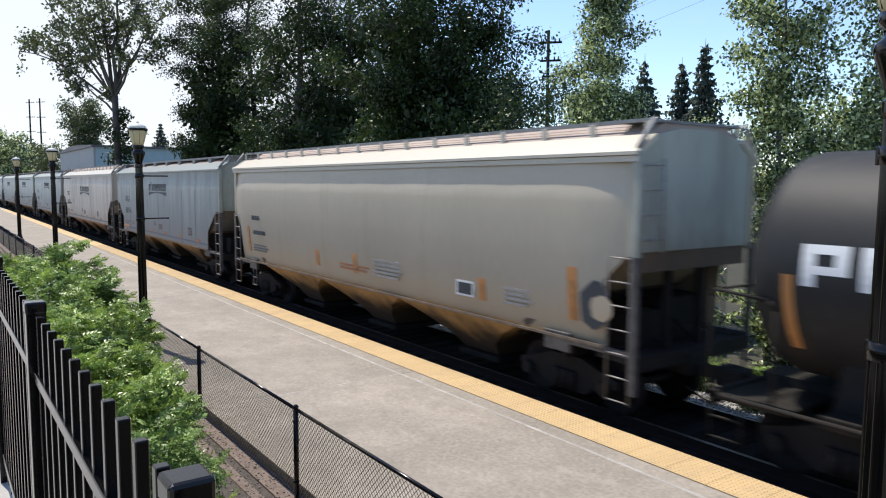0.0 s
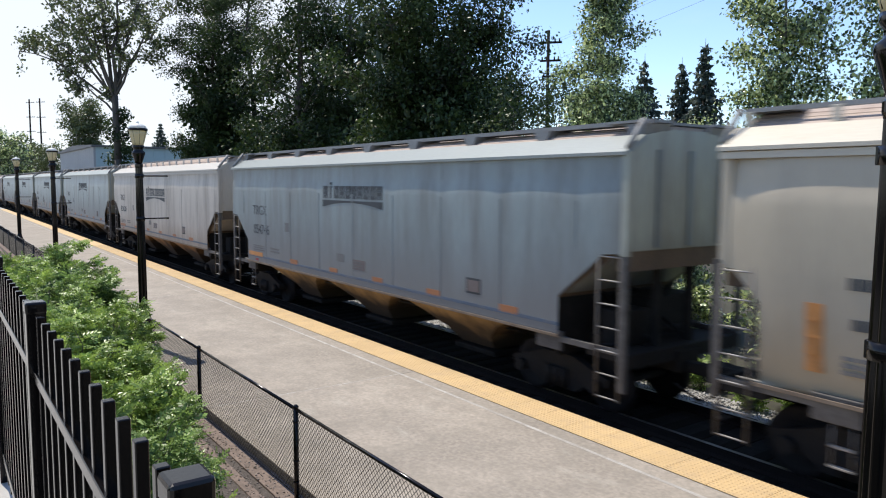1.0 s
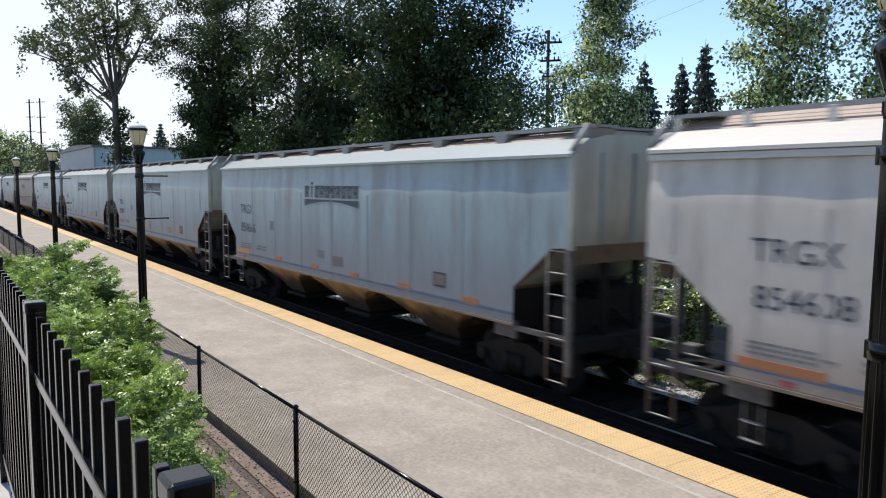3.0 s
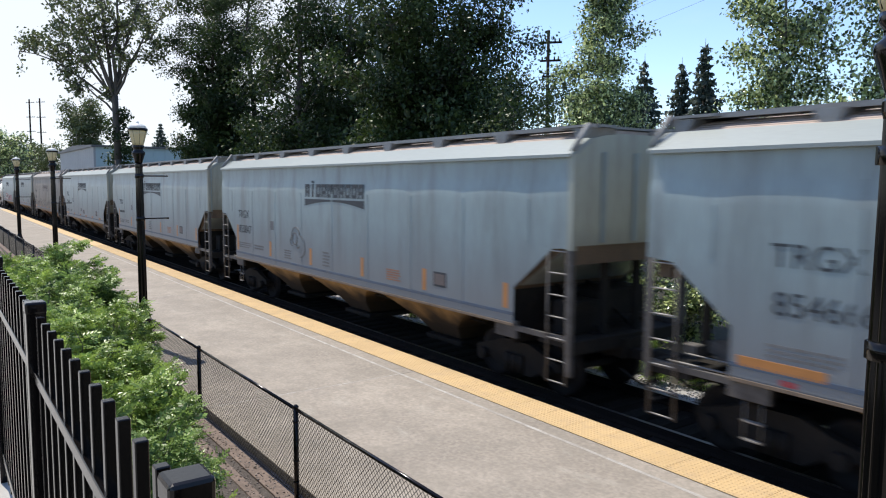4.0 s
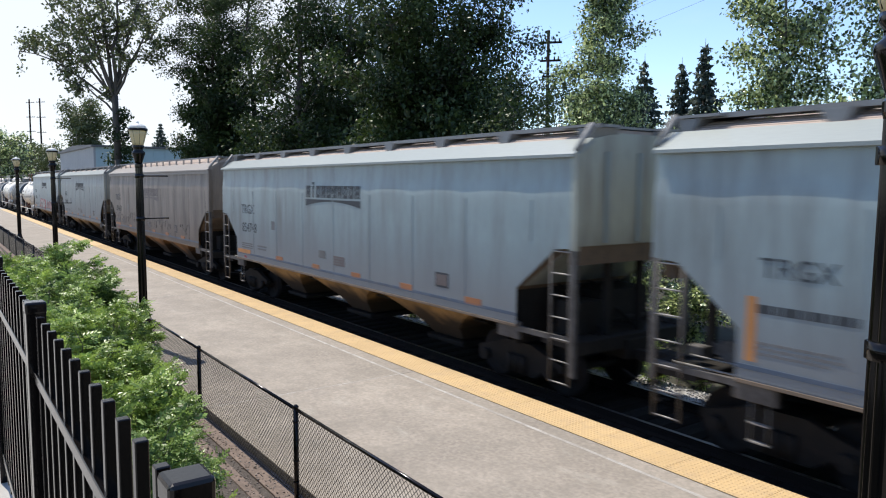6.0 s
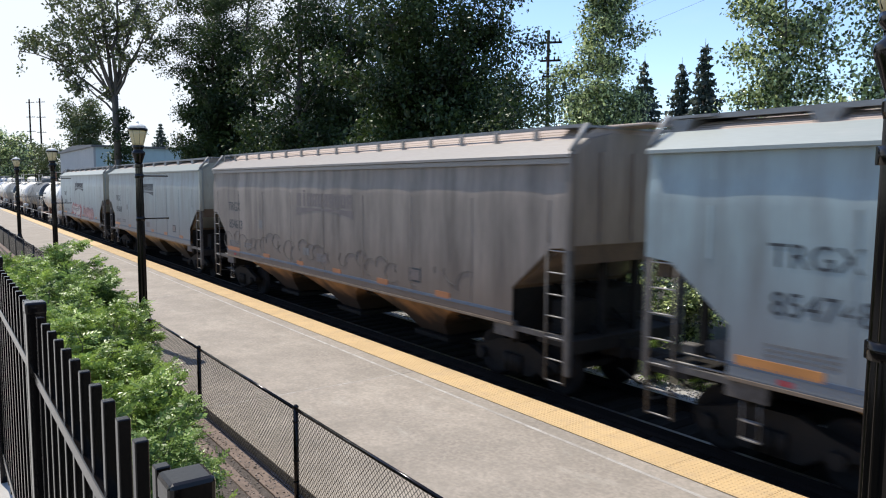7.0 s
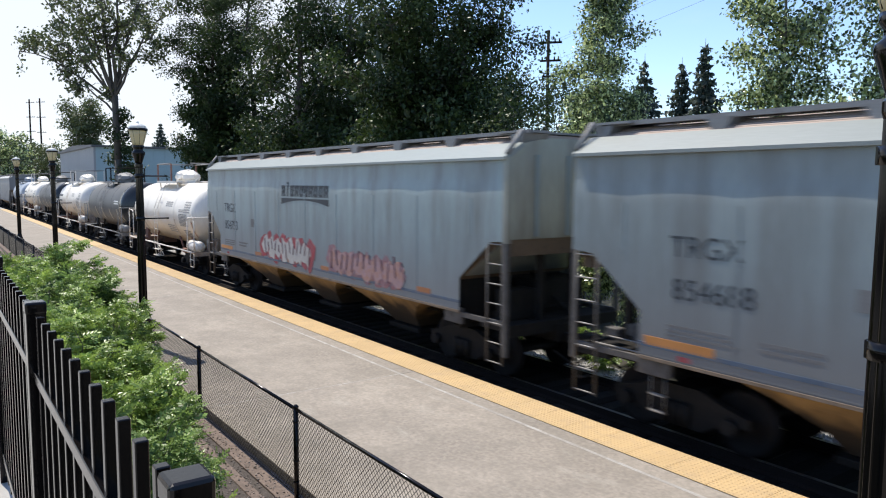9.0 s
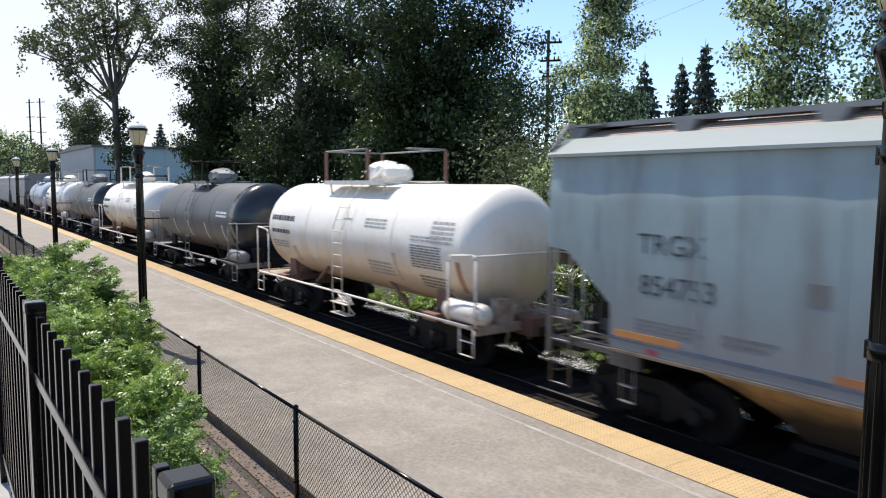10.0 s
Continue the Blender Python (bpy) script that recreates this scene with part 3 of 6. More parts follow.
def chain_fence():
    """Low black chain-link fence at the back of the platform."""
    Y, LOW, TOPZ, STEP = 3.3, 0.12, 1.175, 3.647

    def wires(b):
        h, pitch, r = TOPZ - LOW - 0.05, 0.067, 0.0029
        n = int(STEP / pitch)
        for sgn in (-1, 1):
            for k in range(-int(h / pitch) - 1, n + 1):
                x0, x1, z0, z1 = k * pitch, k * pitch + h, 0.0, h
                if x0 < 0:
                    z0, x0 = -x0, 0.0
                if x1 > STEP:
                    z1, x1 = h - (x1 - STEP), STEP
                if x1 - x0 < 0.02:
                    continue
                if sgn < 0:
                    z0, z1 = h - z0, h - z1
                tube(b, (x0, sgn * 0.0015, LOW + 0.02 + z0), (x1, sgn * 0.0015, LOW + 0.02 + z1), r, n=4, caps=False)

    def post(b):
        tube(b, (0, 0, LOW - 0.1), (0, 0, TOPZ + 0.02), 0.030, n=10)
        turned_cap = [(0.034, TOPZ + 0.012), (0.034, TOPZ + 0.03), (0.018, TOPZ + 0.05)]
        turned(b, turned_cap, 10)
        for z in (0.3, 0.55, 0.8, 1.02):
            tube(b, (0, 0, z), (0, 0, z + 0.02), 0.035, n=10)

    wi, po = stored("chain_link", wires, BLACK_WIRE), stored("chain_fence_post", post, BLACK_IRON)
    ra = stored("fence_rail", lambda b: tube(b, (0, 0, TOPZ), (STEP, 0, TOPZ), 0.021, n=8), BLACK_IRON)
    te = stored("tension_wire", lambda b: tube(b, (0, 0, LOW + 0.03), (STEP, 0, LOW + 0.03), 0.004, n=5), BLACK_IRON)
    for k in range(-18, 3):
        f = new("chain_link_fence_panel")
        f.matrix_basis = pose(-7.495 + k * STEP, Y, 0)
        tagged(f, "low black vinyl chain-link fence panel beside the platform", "fence", "panels of the chain-link fence")
        part("post", po, None, f)
        part("top_rail", ra, None, f)
        part("wire_mesh", wi, None, f)
        part("tension_wire", te, None, f)
    bm = bmesh.new()
    box(bm, (-120, 2.86, 0.0), (30, 2.99, 0.13), 0.01)
    tagged(new("kerb", mesh_of("kerb", bm, KERB_STONE)), "stained narrow concrete kerb along the gravel strip", "kerb", kind="structure")
    bm = bmesh.new()
    box(bm, (-120, 3.12, 0.02), (30, 3.38, 0.115), 0.008)
    tagged(new("fence_footing", mesh_of("fence_footing", bm, KERB_STONE)), "grey concrete footing under the low fence", "footing", kind="structure")


chain_fence()


# ---- station lamps ----
def station_lamp(x, y, top=4.95):
    lamp = new("street_lamp")
    lamp.matrix_basis = pose(x, y, 0)
    tagged(lamp, "black fluted station lamp post with cream glass lantern", "street lamp", "station lamps")

    def shaft(b):
        turned(b, [(0.21, TOP), (0.21, TOP + 0.10), (0.175, TOP + 0.14), (0.165, TOP + 0.55), (0.14, TOP + 0.66), (0.105, TOP + 0.72), (0.115, TOP + 0.78),
                   (0.09, TOP + 0.84), (0.086, TOP + 0.88), (0.082, 2.6), (0.072, top - 0.88), (0.085, top - 0.85), (0.085, top - 0.80), (0.066, top - 0.78)], 48, smooth=False)
        for v in b.verts:
            if TOP + 0.85 < v.co.z < top - 0.86:
                q = 1 + 0.06 * math.cos(12 * math.atan2(v.co.y, v.co.x))
                v.co.x, v.co.y = v.co.x * q, v.co.y * q

    def neck(b):
        turned(b, [(0.066, top - 0.79), (0.09, top - 0.72), (0.11, top - 0.65), (0.128, top - 0.60), (0.136, top - 0.57), (0.136, top - 0.54),
                   (0.10, top - 0.51), (0.095, top - 0.47), (0.12, top - 0.44), (0.12, top - 0.395)], 20)

    def glass(b):
        turned(b, [(0.105, top - 0.40), (0.125, top - 0.34), (0.165, top - 0.18), (0.186, top - 0.08)], 24)

    def band(b):
        turned(b, [(0.188, top - 0.085), (0.2, top - 0.08), (0.2, top - 0.035), (0.188, top - 0.03)], 24)
        for k in range(8):
            a = k * math.tau / 8
            tube(b, (0.112 * math.cos(a), 0.112 * math.sin(a), top - 0.38), (0.189 * math.cos(a), 0.189 * math.sin(a), top - 0.08), 0.004, n=4)

    def cap(b):
        turned(b, [(0.188, top - 0.03), (0.165, top + 0.02), (0.11, top + 0.055), (0.05, top + 0.07), (0.025, top + 0.08), (0.028, top + 0.10), (0.01, top + 0.13)], 24)

    part("shaft", stored("lamp_shaft", shaft, BLACK_IRON), None, lamp)
    part("neck", stored("lamp_neck", neck, BLACK_IRON), None, lamp)
    part("lantern_glass", stored("lamp_glass", glass, GLASS), None, lamp, "cream ribbed glass lantern")
    part("lantern_band", stored("lamp_band", band, BLACK_IRON), None, lamp)
    part("lantern_cap", stored("lamp_cap", cap, LAMP_CAP), None, lamp, "white domed lantern cap")

    def arm(z):
        def f(b):
            tube(b, (0, 0.05, z), (0, 0.57, z), 0.016, n=8)
            turned_ball = [(0.006, -0.02), (0.02, -0.012), (0.024, 0), (0.02, 0.012), (0.006, 0.02)]
            rings = len(b.verts)
            turned(b, turned_ball, 8)
            b.verts.ensure_lookup_table()
            for v in b.verts[rings:]:
                v.co += Vector((0, 0.58, z))
            box(b, (-0.09, -0.045, z - 0.045), (-0.05, 0.045, z + 0.045), 0.004)
            tube(b, (0, 0, z - 0.045), (0, 0, z + 0.045), 0.092, n=14)
        return f

    for z in (3.90, 2.97):
        part("banner_arm", stored(("banner_arm", z), arm(z), BLACK_IRON), None, lamp)
    return lamp


station_lamp(-16.55, 3.72)
station_lamp(-30.4, 3.78)
station_lamp(-43.5, 3.75)
station_lamp(-1.50, 3.70)


# ---- rolling stock: local x forward, near side at -y, z = 0 on the rail ----
SPEED = 18.224
WHEEL_R = 0.457
CARS, WHEELSETS = [], []        # (thing, place along the line at 4.5 s), (wheelset, pose in its truck)


def add_truck(car, x):
    def frame_mesh(b):
        for s in (-1, 1):
            y0, y1 = sorted((s * 0.98, s * 1.12))
            extruded(b, [(-1.15, 0.50), (-1.15, 0.62), (-0.75, 0.72), (-0.35, 0.86), (0.35, 0.86), (0.75, 0.72), (1.15, 0.62), (1.15, 0.50),
                         (0.72, 0.44), (0.42, 0.26), (-0.42, 0.26), (-0.72, 0.44)], y0, y1)
            for dx in (-0.89, 0.89):
                tube(b, (dx, s * 1.10, 0.48), (dx, s * 1.24, 0.48), 0.11, n=12)
            for dx in (-0.17, 0, 0.17):
                tube(b, (dx, s * 1.14, 0.30), (dx, s * 1.14, 0.62), 0.075, n=10)
        box(b, (-0.25, -1.1, 0.55), (0.25, 1.1, 0.80), 0.02)
        for dx in (-0.42, 0.42):
            box(b, (dx - 0.06, -0.95, 0.36), (dx + 0.06, 0.95, 0.5))

    def axle_mesh(b):
        tube(b, (0, -1.2, 0), (0, 1.2, 0), 0.075, n=10)
        for s in (-1, 1):
            prof = [(0.10, s * 0.80), (0.13, s * 0.83), (0.38, s * 0.79), (WHEEL_R, s * 0.82), (WHEEL_R, s * 0.70), (WHEEL_R + 0.025, s * 0.685), (0.38, s * 0.68), (0.12, s * 0.70)]
            turned(b, prof, 24, "Y")
            for k in range(6):
                a = k * math.tau / 6
                tube(b, (0.25 * math.cos(a), s * 0.79, 0.25 * math.sin(a)), (0.25 * math.cos(a), s * 0.825, 0.25 * math.sin(a)), 0.03, n=6)

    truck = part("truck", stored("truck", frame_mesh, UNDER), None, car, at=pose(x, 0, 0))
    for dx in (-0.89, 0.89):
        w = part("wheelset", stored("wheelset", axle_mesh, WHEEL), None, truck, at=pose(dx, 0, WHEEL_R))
        WHEELSETS.append((w, dx))


def add_coupler(car, x, s):
    def f(b):
        box(b, (0, -0.09, 0.76), (0.42, 0.09, 0.94), 0.02)
        box(b, (0.40, -0.16, 0.70), (0.72, 0.20, 1.0), 0.04)
        tube(b, (0.05, -0.35, 0.62), (0.45, -0.28, 0.42), 0.022, n=6)
        tube(b, (0.45, -0.28, 0.42), (0.74, -0.25, 0.58), 0.022, n=6)
    part("coupler", stored("coupler", f, UNDER), None, car, at=pose(x, 0, 0, 0, 0, 0 if s > 0 else 180))


def stencil(car, name, x0, x1, z0, z1, mat, y, lift=0.004):
    bm = bmesh.new()
    box(bm, (x0, y - lift, z0), (x1, y + 0.012, z1))
    return tagged(part(name, bm, mat, car), kind="stuff")


def round_marks(y0, y1):
    return -max(round_y(y0), round_y(y1))


def bars(car, name, x0, x1, z0, z1, rows, mat, y, seed=1):
    """Small unreadable writing as rows of bars."""
    rnd, bm = random.Random(seed), bmesh.new()
    h = (z1 - z0) / rows
    for k in range(rows):
        x, z = x0, z1 - (k + 1) * h
        end = x1 - rnd.random() * 0.25 * (x1 - x0)
        while x < end:
            w = rnd.uniform(0.06, 0.2)
            box(bm, (x, y - 0.004, z + 0.2 * h), (min(x + w, end), y + 0.012, z + 0.75 * h))
            x += w + 0.03
    return tagged(part(name, bm, mat, car), kind="stuff")


def lettering(car, name, words, size, x, z, y, mat):
    ob = part(name, text_mesh(words, size, mat), None, car, "black stencilled lettering", pose(x, y - 0.003, z, 90, 0, 0))
    return ob


def company_mark(car, x0, x1, z0, z1, y, ink=LETTER):
    """The owner's emblem as plain shapes: a row of ten blocks over an arched bar."""
    bm = bmesh.new()
    w, h = (x1 - x0) / 10, z1 - z0
    zl = z0 + 0.42 * h
    for k in range(10):
        a, b = x0 + k * w + 0.03, x0 + (k + 1) * w - 0.03
        if k == 1:
            a, b = a + 0.08, b - 0.08
            box(bm, (a, y - 0.005, zl), (b, y + 0.01, z1))
            box(bm, (a, y - 0.005, z1 + 0.03), (b, y + 0.01, z1 + 0.09))
            continue
        t = 0.095
        box(bm, (a, y - 0.005, zl), (a + t, y + 0.01, z1))
        box(bm, (b - t, y - 0.005, zl), (b, y + 0.01, z1))
        box(bm, (a + t, y - 0.005, z1 - 0.08), (b - t, y + 0.01, z1))
        if k % 3 == 0:
            box(bm, (a + t, y - 0.005, zl + 0.09), (b - t, y + 0.01, zl + 0.17))
        else:
            box(bm, (a + t, y - 0.005, zl), (b - t, y + 0.01, zl + 0.08))
    zt, n = z0 + 0.33 * h, 20
    low = [(x0 + (x1 - x0) * k / n, z0 + 0.24 * h * (1 - (2 * k / n - 1) ** 2)) for k in range(n + 1)]
    extruded(bm, low + [(x1, zt), (x0, zt)], y - 0.005, y + 0.01)
    return part("emblem", bm, ink, car, "dark block emblem over an arched bar")


def round_y(z):
    """Half width of the round-sided car at height z."""
    return 1.57 - 0.15 * max(0.0, (3.3 - z) / 2.0) ** 2 - 0.06 * max(0.0, (z - 3.3) / 0.9) ** 2


def hopper(middle, length, paint, kind, extras=None, label=""):
    car = new("covered_hopper_car")
    R = length / 2
    tall = kind != "low"
    CARS.append((car, middle))
    tagged(car, label, "freight car", "cars of the train")
    key = (kind, round(length, 2))
    HW, EAVE = 1.53, 1.575
    side_mat = PAINT[paint]
    xin = 1.36 if kind != "round" else 0.6

    def half(z):
        if z > 2.72:
            return R
        return R - xin + (xin - 0.42) * max(0.0, (z - 1.95) / 0.75) if kind != "round" else R - xin + 0.4 * max(0.0, (z - 2.32) / 0.38)

    def side(sgn):
        def f(b):
            zs = [1.26, 1.33, 1.48, 1.6, 1.95, 2.32, 2.70, 2.74, 3.2, 3.5, 3.62, 3.70, 3.78, 3.86, 3.95, 4.06, 4.21]
            n = 72
            panel = 2.1 if tall else 1.85
            rows = []
            for z in zs:
                row = []
                for k in range(n + 1):
                    x = -half(z) + 2 * half(z) * k / n
                    if kind == "round":
                        up = max(0.0, min(1.0, (z - 3.60 - 0.02 * math.sin(3.1 * x) - 0.02 * math.sin(7.7 * x)) / 0.16))
                        y = round_y(z) - 0.022 * up * up * (3 - 2 * up) - 0.10 * max(0.0, (abs(x) - R + 1.2) / 1.2) ** 2
                    else:
                        lift = abs(math.sin(math.pi * x / panel)) ** 0.5
                        up = max(0.0, min(1.0, (z - 3.42 - 0.13 * lift) / 0.42))
                        y = HW - 0.038 * up * up * (3 - 2 * up)
                    row.append(b.verts.new((x, sgn * y, z)))
                rows.append(row)
            for r0, r1 in zip(rows, rows[1:]):
                for k in range(n):
                    b.faces.new((r0[k], r0[k + 1], r1[k + 1], r1[k])).smooth = True
            # return flange behind the lower edge
            back = [b.verts.new((v.co.x, sgn * 1.4, 1.26)) for v in rows[0]]
            for k in range(n):
                b.faces.new((rows[0][k], rows[0][k + 1], back[k + 1], back[k]))
        return f

    for sgn in (-1, 1):
        part("side", stored(("side", key, sgn, paint), side(sgn), side_mat), None, car)

    def seam(zl):
        def f(b):
            box(b, (-0.025, -HW - 0.006, zl), (0.025, -HW + 0.05, 3.5))
            box(b, (-0.02, -HW + 0.036, 3.5), (0.02, -HW + 0.06, 4.2))
        return f
    panel = 2.1 if tall else 1.85
    for k in range(-int(R / panel), int(R / panel) + 1):
        if kind != "round" and abs(k * panel) < R - 0.3:
            zl = 1.32 if abs(k * panel) < R - xin - 0.1 else 2.8
            part("seam", stored(("seam", zl, paint), seam(zl), side_mat), None, car, at=pose(k * panel, 0, 0))
    part("side_sill", stored(("side_sill", key), lambda b: box(b, (-R + xin, -HW - 0.016, 1.25), (R - xin, -HW - 0.002, 1.30), 0.004), SILL_DUST), None, car)

    def core(b):
        extruded(b, [(-R + 0.14, 4.27), (R - 0.14, 4.27), (R - 0.14, 2.76), (R - 2.4, 1.3), (-R + 2.4, 1.3), (-R + 0.14, 2.76)], -1.39, 1.39)
        for s in (-1, 1):
            x0, x1 = sorted((s * (R - 0.16), s * (R - 0.02)))
            for q in (-1, 1):
                y0, y1 = sorted((q * 1.38, q * 1.5))
                box(b, (x0, y0, 2.7), (x1, y1, 4.3))
    part("body", stored(("hopper_body", key, paint), core, side_mat), None, car)

    def end_wall(b):
        prof = [(-1.46, 2.76), (1.46, 2.76), (1.46, 4.2), (1.16, 4.49), (0.5, 4.62), (-0.5, 4.62), (-1.16, 4.49), (-1.46, 4.2)]
        v0 = [b.verts.new((R - 0.12, y, z)) for y, z in prof]
        v1 = [b.verts.new((R - 0.05, y, z)) for y, z in prof]
        b.faces.new(v0), b.faces.new(v1[::-1])
        for k in range(len(prof)):
            b.faces.new((v0[k], v0[(k + 1) % len(prof)], v1[(k + 1) % len(prof)], v1[k]))
    for turn in (0, 180):
        # grime on blue and slate ends; on tan the darker coat is painted shade
        wall = part("end_wall", stored(("end_wall", key, paint), end_wall, END_DIRT_SHADE if paint in ("blue", "slate", "tan") else side_mat), None, car, "", pose(0, 0, 0, 0, 0, turn))
        for y in (-0.75, 0.05, 0.85) if kind != "round" else ():
            part("rib", stored(("end_rib", key, paint), lambda b: box(b, (R - 0.048, -0.035, 2.8), (R + 0.0, 0.035, 4.3)), side_mat), None, wall, "", pose(0, y, 0))

    def brake_set(b):
        tube(b, (R - 1.25, -0.5, 1.45), (R - 1.25, 0.9, 1.45), 0.24, n=14)
        box(b, (R - 1.75, 0.0, 1.12), (R - 0.75, 1.3, 1.85), 0.04)
        box(b, (R - 0.9, -1.0, 1.17), (R - 0.45, -0.3, 1.75), 0.03)
        tube(b, (R - 0.7, -0.3, 1.3), (R - 0.7, 1.3, 1.3), 0.05, n=8)
        tube(b, (R - 1.6, -1.1, 1.0), (R - 0.4, -1.1, 1.25), 0.03, n=6)
        box(b, (R - 2.0, -0.6, 1.0), (R - 0.3, 0.6, 1.18))
    part("brake_gear", stored(("hopper_brake", key), brake_set, UNDER), None, car, "dark brake cylinder and reservoir on the end platform")

    def slope(b):
        p0, c = (R - 0.11, 2.80), (R - 2.42, 1.27)
        extruded(b, [p0, c, (c[0] - 0.1, c[1] + 0.1), (p0[0] - 0.1, p0[1] + 0.1)], -1.44, 1.44)

    def brace(b):
        box(b, (R - 0.32, -0.05, 1.15), (R - 0.2, 0.05, 2.7))
        tube(b, (R - 0.3, 0, 1.2), (R - 1.5, 0, 1.95), 0.035, n=6)
    for turn in (0, 180):
        sh = part("slope_sheet", stored(("slope_sheet", key), slope, SLOPE_RUST), None, car, "brown grimy slope sheet under the end", pose(0, 0, 0, 0, 0, turn))
        part("lower_end", stored(("lower_end", key), lambda b: box(b, (R - 0.30, -1.36, 2.45), (R - 0.07, 1.36, 2.80)), SLOPE_RUST), None, sh)
        for y in (-0.42, 0.42):
            part("brace", stored(("brace", key), brace, UNDER), None, sh, at=pose(0, y, 0))

    def roof(b):
        crest = 4.745 if tall else 4.68
        prof = [(-1.17, 4.40), (1.17, 4.40), (1.17, 4.50), (0.78, crest - 0.02), (0.4, crest), (-0.4, crest), (-0.78, crest - 0.02), (-1.17, 4.50)]
        v0 = [b.verts.new((-R + 0.13, y, z)) for y, z in prof]
        v1 = [b.verts.new((R - 0.13, y, z)) for y, z in prof]
        b.faces.new(v0), b.faces.new(v1[::-1])
        for k in range(len(prof)):
            b.faces.new((v0[k], v0[(k + 1) % len(prof)], v1[(k + 1) % len(prof)], v1[k]))
        k = -R + 1.0
        while k < R - 0.9:
            box(b, (k, -0.3, crest - 0.01), (k + 1.5, 0.3, crest + 0.04), 0.02)
            k += 1.75
        # rolled steps along both slopes
        for q in (-1, 1):
            for f in (0.25, 0.5, 0.75):
                y, z = 1.17 - 0.39 * f, 4.50 + (crest - 4.52) * f
                tube(b, (-R + 0.14, q * y, z), (R - 0.14, q * y, z), 0.008, n=5)
    part("roof", stored(("hopper_roof", key), roof, ROOF_DUST), None, car, "dusty brown roof with trough hatches")

    def edge(sgn):
        def f(b):
            pts = [(1.16, 4.515), (EAVE, 4.25), (EAVE, 4.20), (HW - 0.06, 4.20), (1.10, 4.45)]
            a = [b.verts.new((-R, sgn * y, z)) for y, z in pts]
            c = [b.verts.new((R, sgn * y, z)) for y, z in pts]
            b.faces.new(a), b.faces.new(c[::-1])
            for k in range(len(a)):
                b.faces.new((a[k], a[(k + 1) % len(a)], c[(k + 1) % len(a)], c[k]))
            if tall:
                x0, x1 = -R, R
                y0, y1 = sorted((sgn * (HW - 0.01), sgn * (EAVE - 0.03)))
                box(b, (x0, y0, 4.10), (x1, y1, 4.185))
        return f
    for sgn in (-1, 1):
        part("roof_edge", stored(("roof_edge", key, sgn, paint), edge(sgn), FASCIA[paint]), None, car)

    def walkway(b):
        if tall:
            for s in (-1, 1):
                y = s * 1.10
                box(b, (-R + 0.05, min(y, y - s * 0.05), 4.70), (R - 0.05, max(y, y - s * 0.05), 4.76))
                y0, y1 = sorted((s * 0.62, s * 0.70))
                box(b, (-R + 0.05, y0, 4.70), (R - 0.05, y1, 4.745))
        else:
            for s in (-1, 1):
                y0, y1 = sorted((s * 0.52, s * 1.02))
                box(b, (-R - 0.05, y0, 4.70), (R + 0.05, y1, 4.745))
                y0, y1 = sorted((s * 0.98, s * 1.03))
                box(b, (-R - 0.05, y0, 4.68), (R + 0.05, y1, 4.75))
                n = int(length / 2.1)
                for k in range(n + 1):
                    x = -R + 0.2 + (length - 0.4) * k / n
                    y0, y1 = sorted((s * 0.5, s * 1.12))
                    extruded(b, [(x - 0.2, 4.69), (x + 0.2, 4.69), (x + 0.09, 4.47), (x - 0.09, 4.47)], y0, y1)
        for s in (-1, 1):
            x0, x1 = sorted((s * (R - 0.1), s * (R - 0.75)))
            box(b, (x0, -1.15, 4.70), (x1, 1.15, 4.74))
            for q in (-1, 1):
                tube(b, (s * (R - 0.02), q * 1.15, 4.74), (s * (R - 0.02), q * 1.5, 4.3), 0.045, n=6)
    part("running_board", stored(("running_board", key), walkway, WALK_STEEL), None, car, "galvanised steel running board on the roof")

    if tall:
        leg = stored(("walk_leg", paint), lambda b: box(b, (-0.055, -0.02, 4.48), (0.055, 0.02, 4.72), 0.006), FASCIA[paint])
        n = int(length / 1.1)
        for k in range(n + 1):
            for q in (-1, 1):
                part("walk_leg", leg, None, car, at=pose(-R + 0.15 + (length - 0.3) * k / n, q * 1.13, 0))

    def deck_end(b):
        box(b, (R - 0.75, -1.48, 1.08), (R + 0.02, 1.48, 1.17))
        box(b, (R - 0.05, -1.45, 0.98), (R + 0.05, 1.45, 1.2))

    def corner(b):
        box(b, (R - 0.08, -1.54, 2.70), (R + 0.04, -1.44, 4.25))

    def air_pipe(b):
        tube(b, (R - 1.35, 1.25, 1.24), (R - 0.2, 1.2, 1.22), 0.016, n=6)
        tube(b, (R - 1.3, 1.02, 1.32), (R - 0.35, 1.0, 1.32), 0.013, n=6)

    def rigging(b):
        rr = random.Random(17)
        for k in range(9):
            x, y, z = R - rr.uniform(0.2, 1.3), rr.uniform(-0.2, 1.1), rr.uniform(0.75, 1.5)
            if k % 3:
                tube(b, (x, y, z), (x + rr.uniform(-0.5, 0.5), y + rr.uniform(-0.1, 0.3), z + rr.uniform(-0.08, 0.08)), rr.uniform(0.014, 0.028), n=6)
            else:
                box(b, (x - 0.12, y - 0.1, z - 0.09), (x + 0.12, y + 0.1, z + 0.09), 0.02)
        tube(b, (R - 0.9, 0.3, 1.45), (R - 0.9, 0.95, 1.45), 0.17, n=12)
        for y in (1.3, 0.5):
            bar_path(b, [(R - 0.05, y, 0.98), (R + 0.03, y, 0.6), (R + 0.03, y - 0.3, 0.58)], 0.014)

    def sill_step(b):
        for x in (R - 1.80, R - 1.56):
            tube(b, (x, 1.47, 0.5), (x, 1.47, 1.05), 0.007, n=6)
